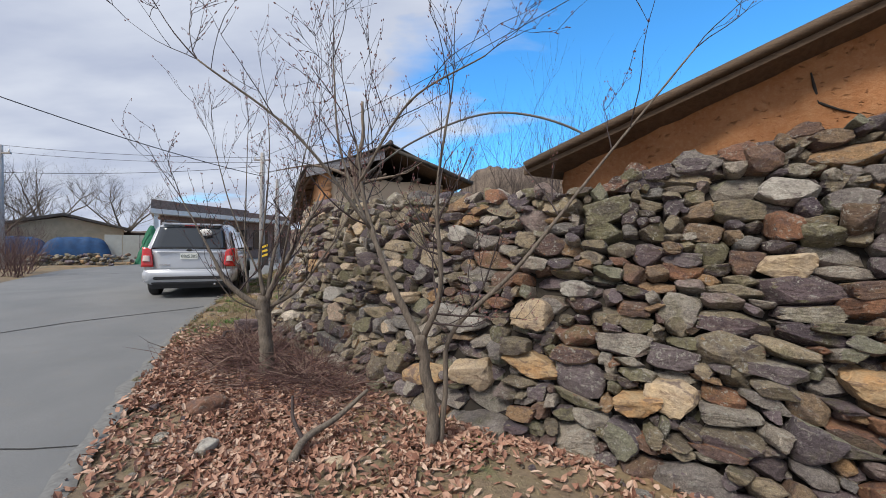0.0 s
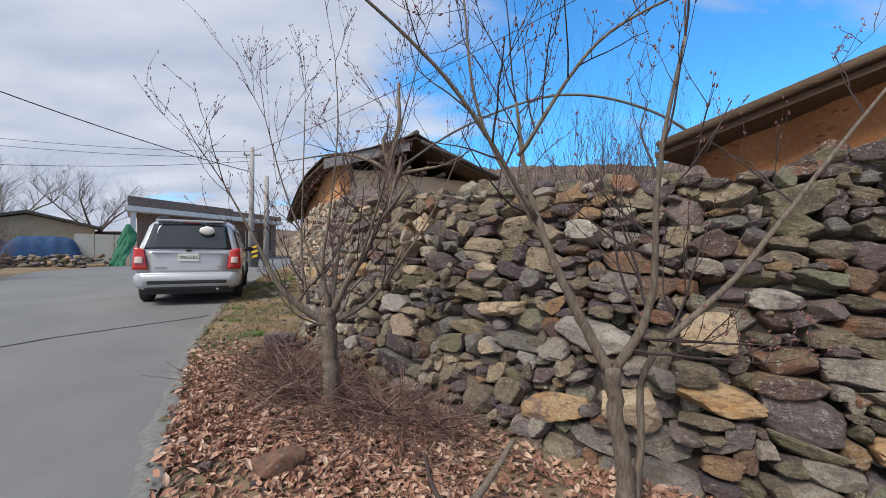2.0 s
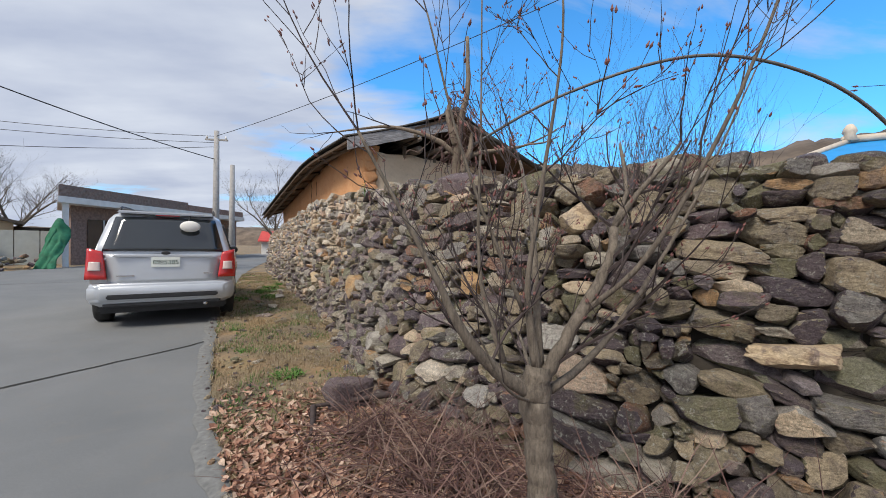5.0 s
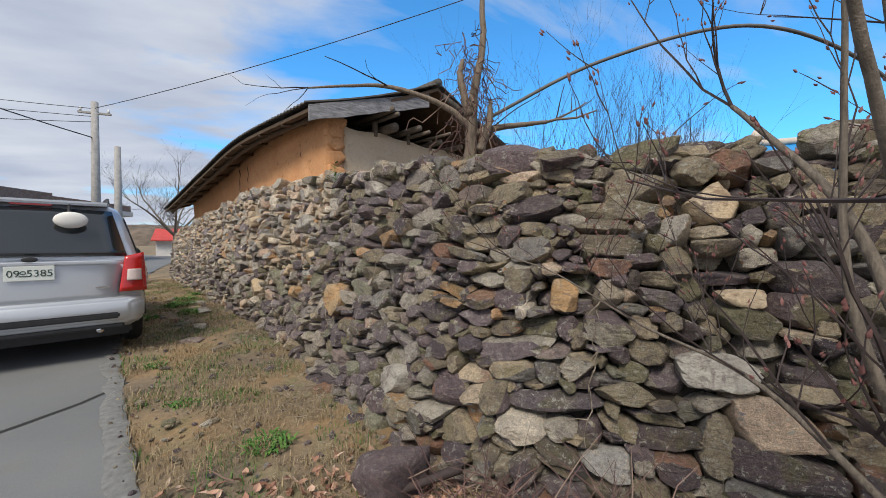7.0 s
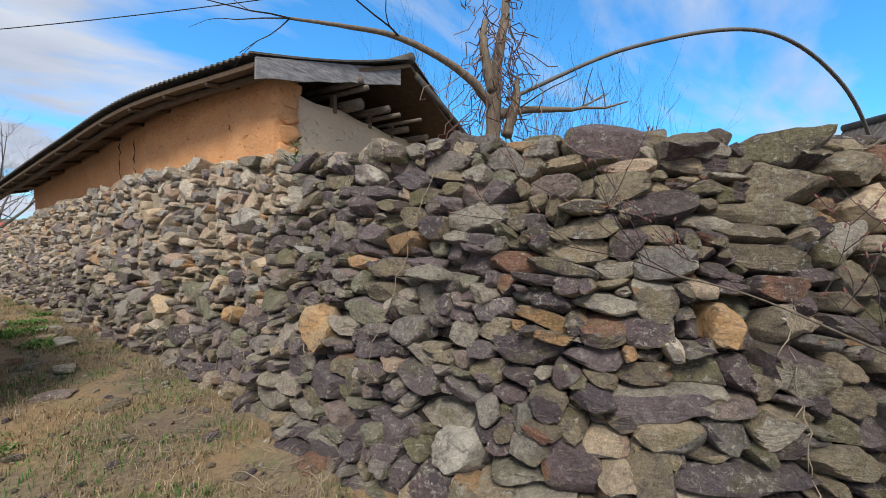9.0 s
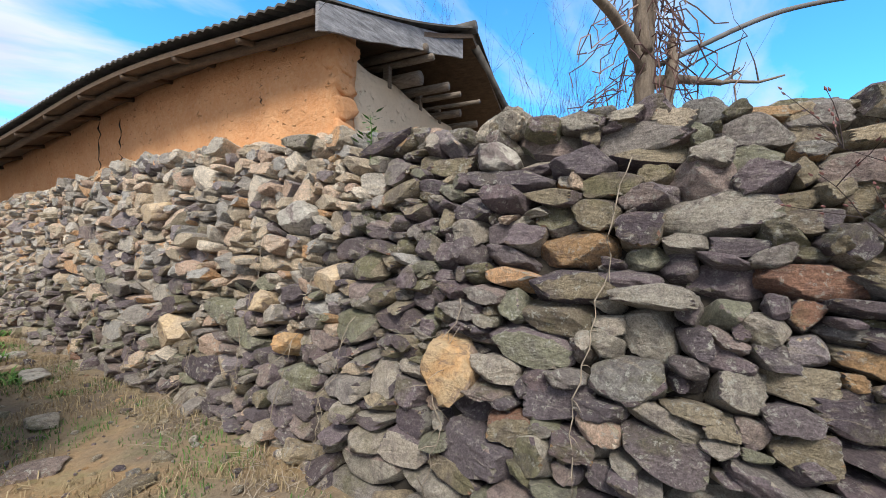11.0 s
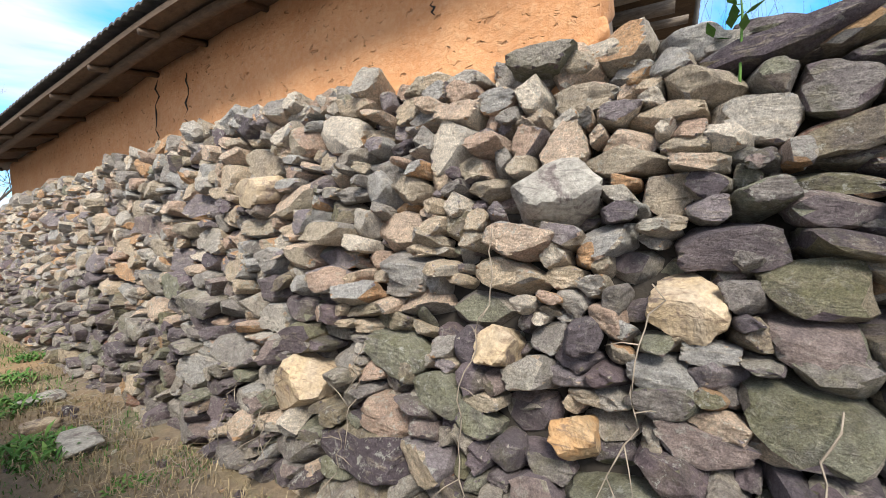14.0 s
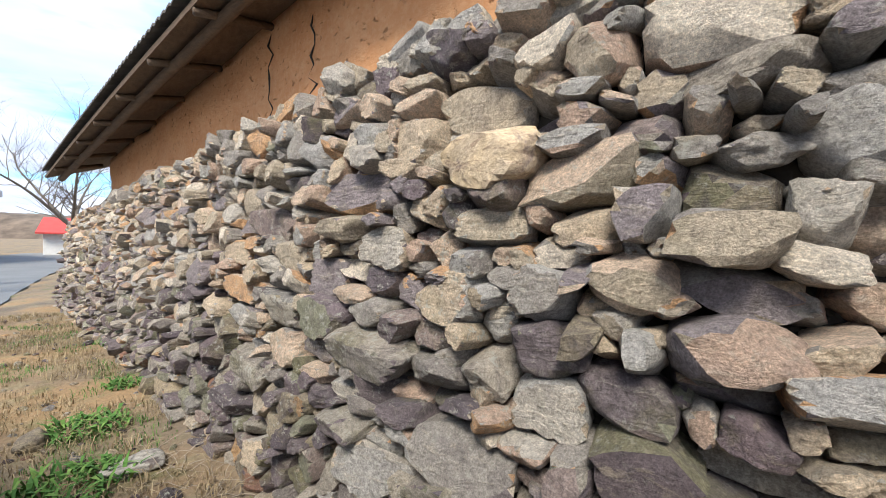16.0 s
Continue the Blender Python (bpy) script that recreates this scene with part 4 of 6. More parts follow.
def make_tree(name, label, base, trunk, limbs, seed, depth=3, bark=None, bud=0.011, up=0.3, kids=(2, 3), reach=1.0, slim=1.0):
    """trunk: list of (x, y, z, r) from the base; limbs: list of (from trunk index, list of (x, y, z, r))."""
    rs = random.Random(seed)
    bark = bark or M_BARK
    t = thing(name, label, "tree", Matrix.Translation(base))
    v, f, bv, bf, tips = [], [], [], [], []

    def run(ctrl, sprout):
        c = smooth_line(ctrl, 6 * len(ctrl))
        pts = [Vector(q[:3]) + Vector((rs.gauss(0, 1), rs.gauss(0, 1), 0)) * 0.10 * q[3] for q in c]
        rad = [max(q[3], 0.004) * (1 + 0.05 * rs.random()) for q in c]
        tube_into(v, f, pts, rad, 10 if rad[0] > 0.03 else 7)
        for i in range(2, len(pts)):
            if rs.random() < sprout:
                d = (pts[i] - pts[i - 1]).normalized()
                side = Vector((rs.gauss(0, 1), rs.gauss(0, 1), rs.gauss(0.2, 0.5))).normalized()
                grow(v, f, bv, bf, tips, pts[i], d * 0.5 + side * 0.8 + Vector((0, 0, up)), rs.uniform(0.35, 0.75) * reach, min(rad[i] * 0.5, 0.010 * reach), depth - 1, rs, up, True, kids, 0.11)
        d = (pts[-1] - pts[-2]).normalized()
        if sprout:
            for _ in range(2):
                grow(v, f, bv, bf, tips, pts[-1], d + Vector((rs.gauss(0, .3), rs.gauss(0, .3), 0.1)), rs.uniform(0.4, 0.7) * reach, rad[-1] * 0.8, depth - 1, rs, up, True, kids, 0.11)

    run(trunk, 0.0)
    for ctrl, sprout in limbs:
        run([(*q[:3], q[3] * slim) for q in ctrl], sprout * slim)
    part("trunk", mesh_from("trunk", v, f, bark, True), t)
    if bv:
        part("crown", mesh_from("crown", bv, bf, M_TWIG), t, "thin bare dark twigs")
    if bud:
        part("bud_cluster", buds_mesh(tips, bud, rs, M_BUD), t, "small reddish buds")["kind"] = "stuff"
    return t


make_tree("fruit_tree", "bare young fruit tree with two pale stems and buds", (-0.10, 2.86, 0.0),
          [(0, 0, -0.05, 0.055), (0.0, 0.02, 0.25, 0.045), (-0.06, 0.02, 0.6, 0.042), (-0.10, 0.0, 0.85, 0.045)],
          [([(-0.10, 0, 0.80, 0.038), (-0.38, 0.05, 1.35, 0.026), (-0.55, 0.10, 1.85, 0.018), (-0.62, 0.1, 2.3, 0.009)], 0.34),
           ([(-0.08, 0, 0.82, 0.030), (0.05, -0.1, 1.2, 0.022), (0.02, -0.2, 1.9, 0.014), (0.1, -0.25, 2.5, 0.008)], 0.32),
           ([(0.06, 0.03, -0.03, 0.034), (0.10, 0.04, 0.4, 0.024), (0.14, 0.05, 0.85, 0.022), (0.62, 0.02, 1.35, 0.018), (1.2, 0.0, 2.1, 0.012), (1.9, -0.05, 3.0, 0.007)], 0.22),
           ([(-0.5, 0.08, 1.65, 0.018), (-1.0, -0.1, 2.3, 0.012), (-1.6, -0.3, 2.75, 0.007)], 0.42),
           ([(-0.45, 0.08, 1.5, 0.018), (-0.8, 0.3, 2.3, 0.012), (-0.9, 0.4, 3.1, 0.007)], 0.42),
           ([(-0.6, 0.1, 2.0, 0.014), (-0.2, 0.0, 2.6, 0.010), (0.35, -0.1, 2.9, 0.006)], 0.4)], 11, slim=0.86)

make_tree("fruit_tree", "gnarled bare fruit tree with a thick pruned trunk", (-2.05, 4.28, 0.0),
          [(0, 0, -0.06, 0.095), (0.02, 0, 0.2, 0.075), (0.0, 0, 0.5, 0.068), (-0.03, 0.0, 0.78, 0.078), (-0.02, 0.0, 0.92, 0.062)],
          [([(-0.03, 0, 0.78, 0.075), (-0.24, -0.05, 0.92, 0.06), (-0.42, -0.1, 1.12, 0.045), (-0.62, -0.1, 1.5, 0.022), (-0.9, -0.1, 2.0, 0.012)], 0.42),
           ([(0.0, 0, 0.85, 0.07), (0.15, -0.05, 1.15, 0.058), (0.32, -0.05, 1.45, 0.045), (0.38, 0, 1.62, 0.04)], 0.30),
           ([(-0.02, 0, 0.9, 0.055), (-0.08, 0.0, 1.3, 0.030), (-0.02, 0.0, 1.8, 0.020), (0.05, -0.05, 2.5, 0.012), (0.02, -0.05, 3.1, 0.007)], 0.34),
           ([(0.2, -0.05, 1.2, 0.030), (0.35, -0.3, 1.5, 0.022), (0.55, -0.5, 2.1, 0.014), (0.75, -0.6, 2.8, 0.007)], 0.36),
           ([(-0.2, 0, 0.95, 0.035), (-0.3, 0.1, 1.4, 0.020), (-0.3, 0.12, 2.1, 0.012), (-0.3, 0.15, 2.8, 0.006)], 0.36),
           ([(0.0, 0.02, 0.9, 0.045), (0.02, 0.15, 1.4, 0.034), (0.05, 0.3, 1.7, 0.028), (0.1, 0.62, 2.08, 0.018)], 0.24),
           ([(0.05, 0.0, 0.8, 0.045), (0.3, 0.05, 0.95, 0.035), (0.55, 0.05, 1.25, 0.024), (0.9, 0.05, 1.8, 0.014), (1.2, 0.0, 2.5, 0.007)], 0.28),
           ([(-0.05, -0.02, 0.75, 0.018), (-0.25, -0.2, 0.9, 0.012), (-0.4, -0.3, 1.15, 0.007)], 0.3),
           ([(0.0, 0.05, 0.7, 0.03), (0.06, 0.5, 0.98, 0.018), (-0.06, 0.9, 1.12, 0.012), (-0.22, 1.35, 1.34, 0.007), (-0.36, 1.6, 1.42, 0.004)], 0.12),
           ([(-0.1, 0, 1.2, 0.022), (-0.4, 0.0, 1.9, 0.014), (-0.6, 0.0, 2.6, 0.008)], 0.42)], 23, slim=0.52)

make_tree("dead_tree", "dead tree stump hung with dry vines behind the wall", (-1.83, 7.62, 0.0),
          [(0, 0, 0, 0.11), (0, 0, 1.6, 0.09), (-0.02, 0, 2.5, 0.068), (0.0, 0, 2.9, 0.058), (0.02, 0, 3.2, 0.046), (0.12, 0, 3.7, 0.036), (0.10, 0, 4.4, 0.024)],
          [([(0.0, 0, 2.75, 0.045), (-0.35, 0.02, 2.98, 0.032), (-0.9, 0.1, 3.12, 0.022), (-1.35, 0.15, 3.08, 0.015), (-1.7, 0.18, 3.02, 0.009)], 0.14),
           ([(0.02, 0, 2.7, 0.05), (0.28, -0.1, 2.78, 0.035), (0.8, -0.25, 2.86, 0.02)], 0.12),
           ([(-0.03, 0, 2.9, 0.05), (-0.15, 0.0, 3.3, 0.035), (-0.12, 0, 3.5, 0.02)], 0.0),
           ([(0.05, -0.1, 2.5, 0.05), (0.14, -0.12, 2.8, 0.04), (0.17, -0.1, 3.05, 0.02)], 0.0)], 5, 2, M_DEADBARK, 0, 0.1, (1, 2))


def make_vines():
    rs = random.Random(9)
    t = thing("dry_vines", "dry brown creeper hanging round a dead trunk", "vine", Matrix.Translation((-1.83, 7.62, 0)))
    v, f = [], []
    for i in range(70):
        a = rs.uniform(0, 6.28)
        z = rs.uniform(2.7, 3.9)
        p = Vector((math.cos(a) * 0.12, math.sin(a) * 0.12, z))
        pts = [p]
        for k in range(8):
            p = p + Vector((rs.gauss(0, 0.05) + math.cos(a) * 0.02, rs.gauss(0, 0.05) + math.sin(a) * 0.02, rs.uniform(-0.13, 0.02)))
            pts.append(p)
        tube_into(v, f, pts, [0.005] * 9, 3)
    part("vine", mesh_from("vine", v, f, M_BRUSH), t)


make_vines()
hoop = [Vector(q) for q in smooth_line([(-1.72, 7.58, 2.85), (-0.6, 7.0, 3.45), (0.7, 6.35, 3.75), (1.9, 5.95, 3.42), (2.75, 5.75, 2.7), (3.0, 5.7, 1.9), (3.05, 5.7, 0.0)], 60)]
tagged(part("bent_pole", tube("bent_pole", hoop, [0.019] * 60, M_BAMBOO, 7)), "long thin grey pole bent into an arch", "pole")


def shrub(name, label, x, y, z, h, seed, spread=0.5, stems=7, depth=2, material=None, r0=0.018):
    rs = random.Random(seed)
    t = thing(name, label, "shrub", Matrix.Translation((x, y, z)))
    v, f, bv, bf, tips = [], [], [], [], []
    for i in range(stems):
        d = Vector((rs.gauss(0, spread), rs.gauss(0, spread), 1.4))
        grow(bv, bf, bv, bf, tips, Vector((rs.gauss(0, 0.12), rs.gauss(0, 0.12), -0.05)), d, h * rs.uniform(0.5, 0.8), r0, depth, rs, 0.5, False, (3, 5), 0.1)
    part("crown", mesh_from("crown", bv, bf, material or M_TWIG), t)
    return t


for i, (x, y, h) in enumerate(((2.6, 11.5, 4.4), (4.2, 12.5, 4.9), (5.6, 12.0, 4.7), (0.8, 13.0, 4.6), (3.2, 9.6, 3.4))):
    shrub("bare_shrub", "bare upright shrub with grey-brown twigs", x, y, 0.1, h, 40 + i, 0.38, 9, 3, None, 0.032)
for i, (x, y, h, r) in enumerate(((-11.2, 33.0, 6.2, 0.08), (-26.5, 22.0, 5.0, 0.08), (-29.0, 27.0, 6.5, 0.09), (-25.5, 29.5, 6.2, 0.09), (-32.0, 24.0, 6.0, 0.09), (-24.0, 17.0, 4.0, 0.06))):
    rs = random.Random(70 + i)
    make_tree("bare_tree", "leafless spreading tree seen against the sky", (x, y, 0.1),
              [(0, 0, -0.1, r * 1.6), (0.1, 0, h * 0.3, r * 1.2)],
              [([(0.1, 0, h * 0.28, r), (math.cos(a) * h * 0.2, math.sin(a) * h * 0.2, h * 0.5, r * 0.6), (math.cos(a) * h * 0.38, math.sin(a) * h * 0.38, h * (0.6 + 0.2 * rs.random()), r * 0.35)], 0.55) for a in (0.3, 1.5, 2.6, 3.8, 5.1)],
              70 + i, 4, None, 0, 0.25, (2, 4), 2.6)
for i, (x, y, h) in enumerate(((-15.2, 13.2, 1.7), (-15.9, 13.7, 2.0), (-16.6, 14.6, 1.8), (-15.6, 12.9, 1.6), (-17.3, 15.4, 1.7))):
    shrub("dry_bush", "dry straw-coloured roadside bush", x, y, 0.1, h, 90 + i, 0.5, 12, 2, M_BRUSH, 0.012)


# ---- parked car ----
def make_car():
    hd = radians(23)
    m = Matrix.Translation((-6.30, 9.2, 0.135)) @ Matrix.Rotation(hd, 4, "Z") @ Matrix.Diagonal((1.09, 1.0, 1.12, 1))
    c = thing("parked_car", "silver estate car parked at the road edge, seen from behind", "car", m)
    W = 0.91

    def loft(name, stations, material):
        """stations: (y, list of (x, z) for the right half from the middle of the bottom to the middle of the top)."""
        vs, fs = [], []
        k = len(stations[0][1])
        for y, half in stations:
            ring = list(half) + [(-x, z) for x, z in reversed(half)]
            vs += [(x, y if not isinstance(y, tuple) else y[0] + (y[1] - y[0]) * i2, z) for i2, (x, z) in zip([0] * len(ring), ring)]
        n = 2 * k
        for i in range(len(stations) - 1):
            for j in range(n):
                a, b = i * n + j, i * n + (j + 1) % n
                fs.append((a, b, b + n, a + n))
        fs += [tuple(reversed(range(n))), tuple((len(stations) - 1) * n + j for j in range(n))]
        me = mesh_from(name, vs, fs, material, False)
        bm = bmesh.new(); bm.from_mesh(me)
        bmesh.ops.remove_doubles(bm, verts=bm.verts[:], dist=0.002)
        bmesh.ops.recalc_face_normals(bm, faces=bm.faces[:])
        es = [e for e in bm.edges if len(e.link_faces) == 2 and e.calc_face_angle(0) > 0.35]
        bmesh.ops.bevel(bm, geom=es, offset=0.025, segments=3, affect="EDGES", clamp_overlap=True)
        bm.to_mesh(me); bm.free()
        me.polygons.foreach_set("use_smooth", [True] * len(me.polygons))
        return me

    def low(hw, zb, belt):
        return [(0, zb), (hw * 0.88, zb), (hw * 0.97, zb + 0.10), (hw, zb + 0.32), (hw * 0.995, belt - 0.18), (hw * 0.965, belt), (0, belt)]
    body = part("body", loft("body", [(0.03, low(W * 0.86, 0.34, 0.98)), (0.10, low(W * 0.95, 0.30, 1.02)), (0.45, low(W * 0.995, 0.27, 1.02)), (1.6, low(W, 0.24, 1.0)), (3.1, low(W, 0.24, 0.97)), (3.9, low(W * 0.97, 0.26, 0.90)), (4.35, low(W * 0.86, 0.3, 0.78)), (4.5, low(W * 0.7, 0.36, 0.66))], M_SILVER), c, "metallic silver body")

    def cab(bw, rw, z0, z1):
        return [(0, z0), (bw, z0), (rw + (bw - rw) * 0.35, z0 + (z1 - z0) * 0.62), (rw, z1 - 0.06), (rw - 0.12, z1), (0, z1 + 0.012)]
    part("cabin", loft("cabin", [(0.12, cab(0.84, 0.80, 0.98, 1.06)), (0.22, cab(0.86, 0.76, 0.98, 1.30)), (0.36, cab(0.87, 0.70, 0.98, 1.58)), (0.6, cab(0.87, 0.69, 0.98, 1.645)), (1.6, cab(0.87, 0.70, 0.98, 1.68)), (2.5, cab(0.87, 0.69, 0.97, 1.62)), (3.4, cab(0.85, 0.72, 0.93, 1.02))], M_SILVER), c, "silver roof and pillars")

    def panel(name, corners, material, parent, label="", thick=0.012, bevel=0.006, curve=0.0):
        """A panel over four corners, with rows of points so that it can bow."""
        p = [Vector(q) for q in corners]
        nrm = (p[1] - p[0]).cross(p[3] - p[0]).normalized()
        vs, fs = [], []
        n = 8
        for lay in (1, 0):
            for i in range(n + 1):
                for j in range(n + 1):
                    a, b = i / n, j / n
                    q = (p[0] * (1 - a) + p[1] * a) * (1 - b) + (p[3] * (1 - a) + p[2] * a) * b
                    q = q + nrm * (lay * thick + curve * (1 - (2 * a - 1) ** 2))
                    vs.append(q)
        w = n + 1
        o = w * w
        for i in range(n):
            for j in range(n):
                a = i * w + j
                fs.append((a, a + w, a + w + 1, a + 1))
                fs.append((o + a, o + a + 1, o + a + w + 1, o + a + w))
        for k in range(n):
            for a, b in ((k, k + 1), (n * w + k + 1, n * w + k), ((k + 1) * w, k * w), (k * w + n, (k + 1) * w + n)):
                fs.append((a, b, o + b, o + a))
        me = mesh_from(name, vs, fs, material, True)
        bm = bmesh.new(); bm.from_mesh(me)
        bmesh.ops.recalc_face_normals(bm, faces=bm.faces[:]); bm.to_mesh(me); bm.free()
        return part(name, me, parent, label)
    # corners run left-bottom, right-bottom, right-top, left-top as seen from behind
    panel("rear_window", [(-0.74, 0.125, 1.06), (0.74, 0.125, 1.06), (0.62, 0.335, 1.55), (-0.62, 0.335, 1.55)], M_GLASS, c, "dark tinted rear window", 0.012, 0, 0.03)
    gate = panel("tailgate", [(-0.66, 0.028, 0.62), (0.66, 0.028, 0.62), (0.72, 0.05, 1.02), (-0.72, 0.05, 1.02)], M_SILVER, c, "silver tailgate", 0.014, 0, 0.035)
    part("trim_strip", box("trim_strip", (-0.60, -0.03, 0.985), (0.60, 0.01, 1.015), M_SILVER, 0.008), c, "silver strip over the plate")
    part("bumper", loft("bumper", [(-0.075, [(0, 0.37), (0.70, 0.37), (0.76, 0.42), (0.76, 0.56), (0.72, 0.60), (0, 0.60)]), (0.0, [(0, 0.33), (0.80, 0.33), (0.875, 0.40), (0.875, 0.58), (0.80, 0.635), (0, 0.635)]), (0.42, [(0, 0.30), (0.88, 0.30), (0.922, 0.38), (0.922, 0.60), (0.9, 0.66), (0, 0.66)])], M_SILVER), c, "silver rear bumper")
    part("bumper_strip", box("bumper_strip", (-0.66, -0.092, 0.41), (0.66, -0.05, 0.475), M_BLACK, 0.015), c, "black rubber bumper strip")
    part("bumper_lip", box("bumper_lip", (-0.70, -0.06, 0.30), (0.70, 0.10, 0.37), M_BLACK, 0.02), c, "black lower bumper edge")
    for sg in (-1, 1):
        panel("tail_lamp", [(sg * 0.655, -0.004, 0.68), (sg * 0.885, 0.045, 0.68), (sg * 0.865, 0.075, 1.10), (sg * 0.71, 0.05, 1.06)], M_RED, c, "red tail lamp", sg * 0.03, 0, sg * 0.02)
        panel("tail_lamp_side", [(sg * 0.885, 0.045, 0.68), (sg * 0.925, 0.34, 0.84), (sg * 0.885, 0.36, 1.10), (sg * 0.865, 0.075, 1.10)], M_RED, c, "red tail lamp flank", sg * 0.02, 0, 0.0)
        panel("reverse_lamp", [(sg * 0.72, -0.022, 0.80), (sg * 0.855, 0.005, 0.80), (sg * 0.85, 0.025, 0.92), (sg * 0.73, -0.005, 0.92)], M_CLEAR, c, "pale reversing lamp", sg * 0.026, 0, sg * 0.02)
        # side glass
        x0, x1 = sg * 0.868, sg * 0.735
        for ya, yb, yc, yd in ((0.42, 1.15, 1.15, 0.62), (1.22, 2.05, 2.05, 1.22), (2.12, 3.0, 2.45, 2.12)):
            panel("side_window", [(x0, ya, 1.03), (x0, yb, 1.03), (x1, yc, 1.50), (x1, yd, 1.50)], M_GLASS, c, "dark side window", sg * 0.012, 0, 0)
        part("roof_rail", tube("roof_rail", smooth_line([(sg * 0.60, 0.55, 1.645), (sg * 0.60, 0.68, 1.71), (sg * 0.60, 1.6, 1.735), (sg * 0.60, 2.3, 1.70), (sg * 0.60, 2.45, 1.63)], 16), [0.016] * 16, M_BLACK, 6), c)
        mirror = part("wing_mirror", mesh_from("wing_mirror", [tuple(q) for q in (SHAPES2[3] * np.array([0.10, 0.06, 0.07]) + np.array([sg * 0.99, 2.75, 1.06]))], ICO2[1], M_BLACK, True), c)
        for y in (0.82, 3.55):
            wv, wf = [], []
            ring = [(0.0, 0.20), (0.0, 0.285), (0.03, 0.315), (0.09, 0.322), (0.17, 0.318), (0.20, 0.29), (0.20, 0.2)]
            k = 36
            for a in range(k):
                ca, sa = math.cos(2 * math.pi * a / k), math.sin(2 * math.pi * a / k)
                for xx, rr in ring:
                    wv.append((sg * (0.91 - xx), y + rr * ca, 0.322 + rr * sa))
            q = len(ring)
            for a in range(k):
                for i in range(q - 1):
                    b = (a + 1) % k
                    wf.append((a * q + i, a * q + i + 1, b * q + i + 1, b * q + i))
            wheel = part("wheel", mesh_from("wheel", wv, wf, M_TYRE, True), c, "black tyre")
            part("rim", tube("rim", [(sg * 0.895, y, 0.322), (sg * 0.75, y, 0.322)], [0.205, 0.205], M_CHROME, 24), wheel, "grey alloy rim")
            part("wheel_arch", tube("wheel_arch", [(sg * 0.913, y + 0.375 * math.cos(a), 0.322 + 0.375 * math.sin(a)) for a in np.linspace(0.1, math.pi - 0.1, 16)], [0.02] * 16, M_BLACK, 5), c)
        part("door_handle", tube("door_handle", [(sg * 0.925, 1.35, 0.87), (sg * 0.935, 1.45, 0.87), (sg * 0.925, 1.55, 0.87)], [0.012] * 3, M_SILVER, 6), c)
    plate = part("number_plate", box("number_plate", (-0.170, -0.032, 0.845), (0.170, -0.018, 0.985), M_PLATE, 0.003), c, "white number plate with dark figures")
    for body_text, x, sz in (("09", -0.108, 0.088), ("5385", 0.068, 0.092)):
        cu = bpy.data.curves.new("figures", "FONT")
        cu.body, cu.size, cu.align_x, cu.align_y, cu.extrude = body_text, sz, "CENTER", "CENTER", 0.001
        cu.materials.append(M_INK)
        ob = part("figures", cu, plate, "", Matrix.Translation((x, -0.034, 0.912)) @ Matrix.Rotation(math.pi / 2, 4, "X"))
    part("figures", tube("figures", [(-0.045 + 0.018 * math.cos(a), -0.034, 0.922 + 0.015 * math.sin(a)) for a in np.linspace(0, 6.28, 13)], [0.0035] * 13, M_INK, 4), plate)
    part("figures", box("figures", (-0.072, -0.036, 0.886), (-0.018, -0.032, 0.893), M_INK, 0), plate)
    part("badge", mesh_from("badge", [tuple(q) for q in ICO2[0] * np.array([0.058, 0.008, 0.026]) + np.array([0, -0.03, 1.045])], ICO2[1], M_BLACK, True), c, "dark oval badge")
    part("badge_bar", box("badge_bar", (-0.56, -0.020, 0.715), (-0.36, -0.006, 0.735), M_CHROME, 0.003), c)
    part("badge_bar", box("badge_bar", (0.47, -0.020, 0.735), (0.58, -0.006, 0.752), M_CHROME, 0.003), c)
    part("stop_lamp", box("stop_lamp", (-0.15, 0.285, 1.585), (0.15, 0.33, 1.61), M_RED, 0.006), c, "high red stop lamp")
    part("spoiler", box("spoiler", (-0.60, 0.26, 1.605), (0.60, 0.62, 1.648), M_SILVER, 0.018), c)
    part("wiper", tube("wiper", [(0.02, 0.125, 1.105), (0.25, 0.13, 1.125), (0.42, 0.135, 1.15)], [0.016, 0.012, 0.006], M_BLACK, 6), c, "black rear wiper")
    pm = part("parking_mirror", mesh_from("parking_mirror", [tuple(q) for q in ICO2[0] * np.array([0.135, 0.05, 0.085]) + np.array([0.29, 0.13, 1.44])], ICO2[1], M_WHITEP, True), c, "white round parking mirror")
    part("mirror_arm", tube("mirror_arm", [(0.27, 0.15, 1.48), (0.28, 0.28, 1.60)], [0.015, 0.015], M_BLACK, 6), pm)
    part("exhaust", tube("exhaust", [(0.50, -0.05, 0.30), (0.50, 0.3, 0.30)], [0.03, 0.03], M_CHROME, 10), c)
    part("underbody", box("underbody", (-0.78, 0.12, 0.20), (0.78, 4.2, 0.34), M_BLACK, 0.03), c)


make_car()


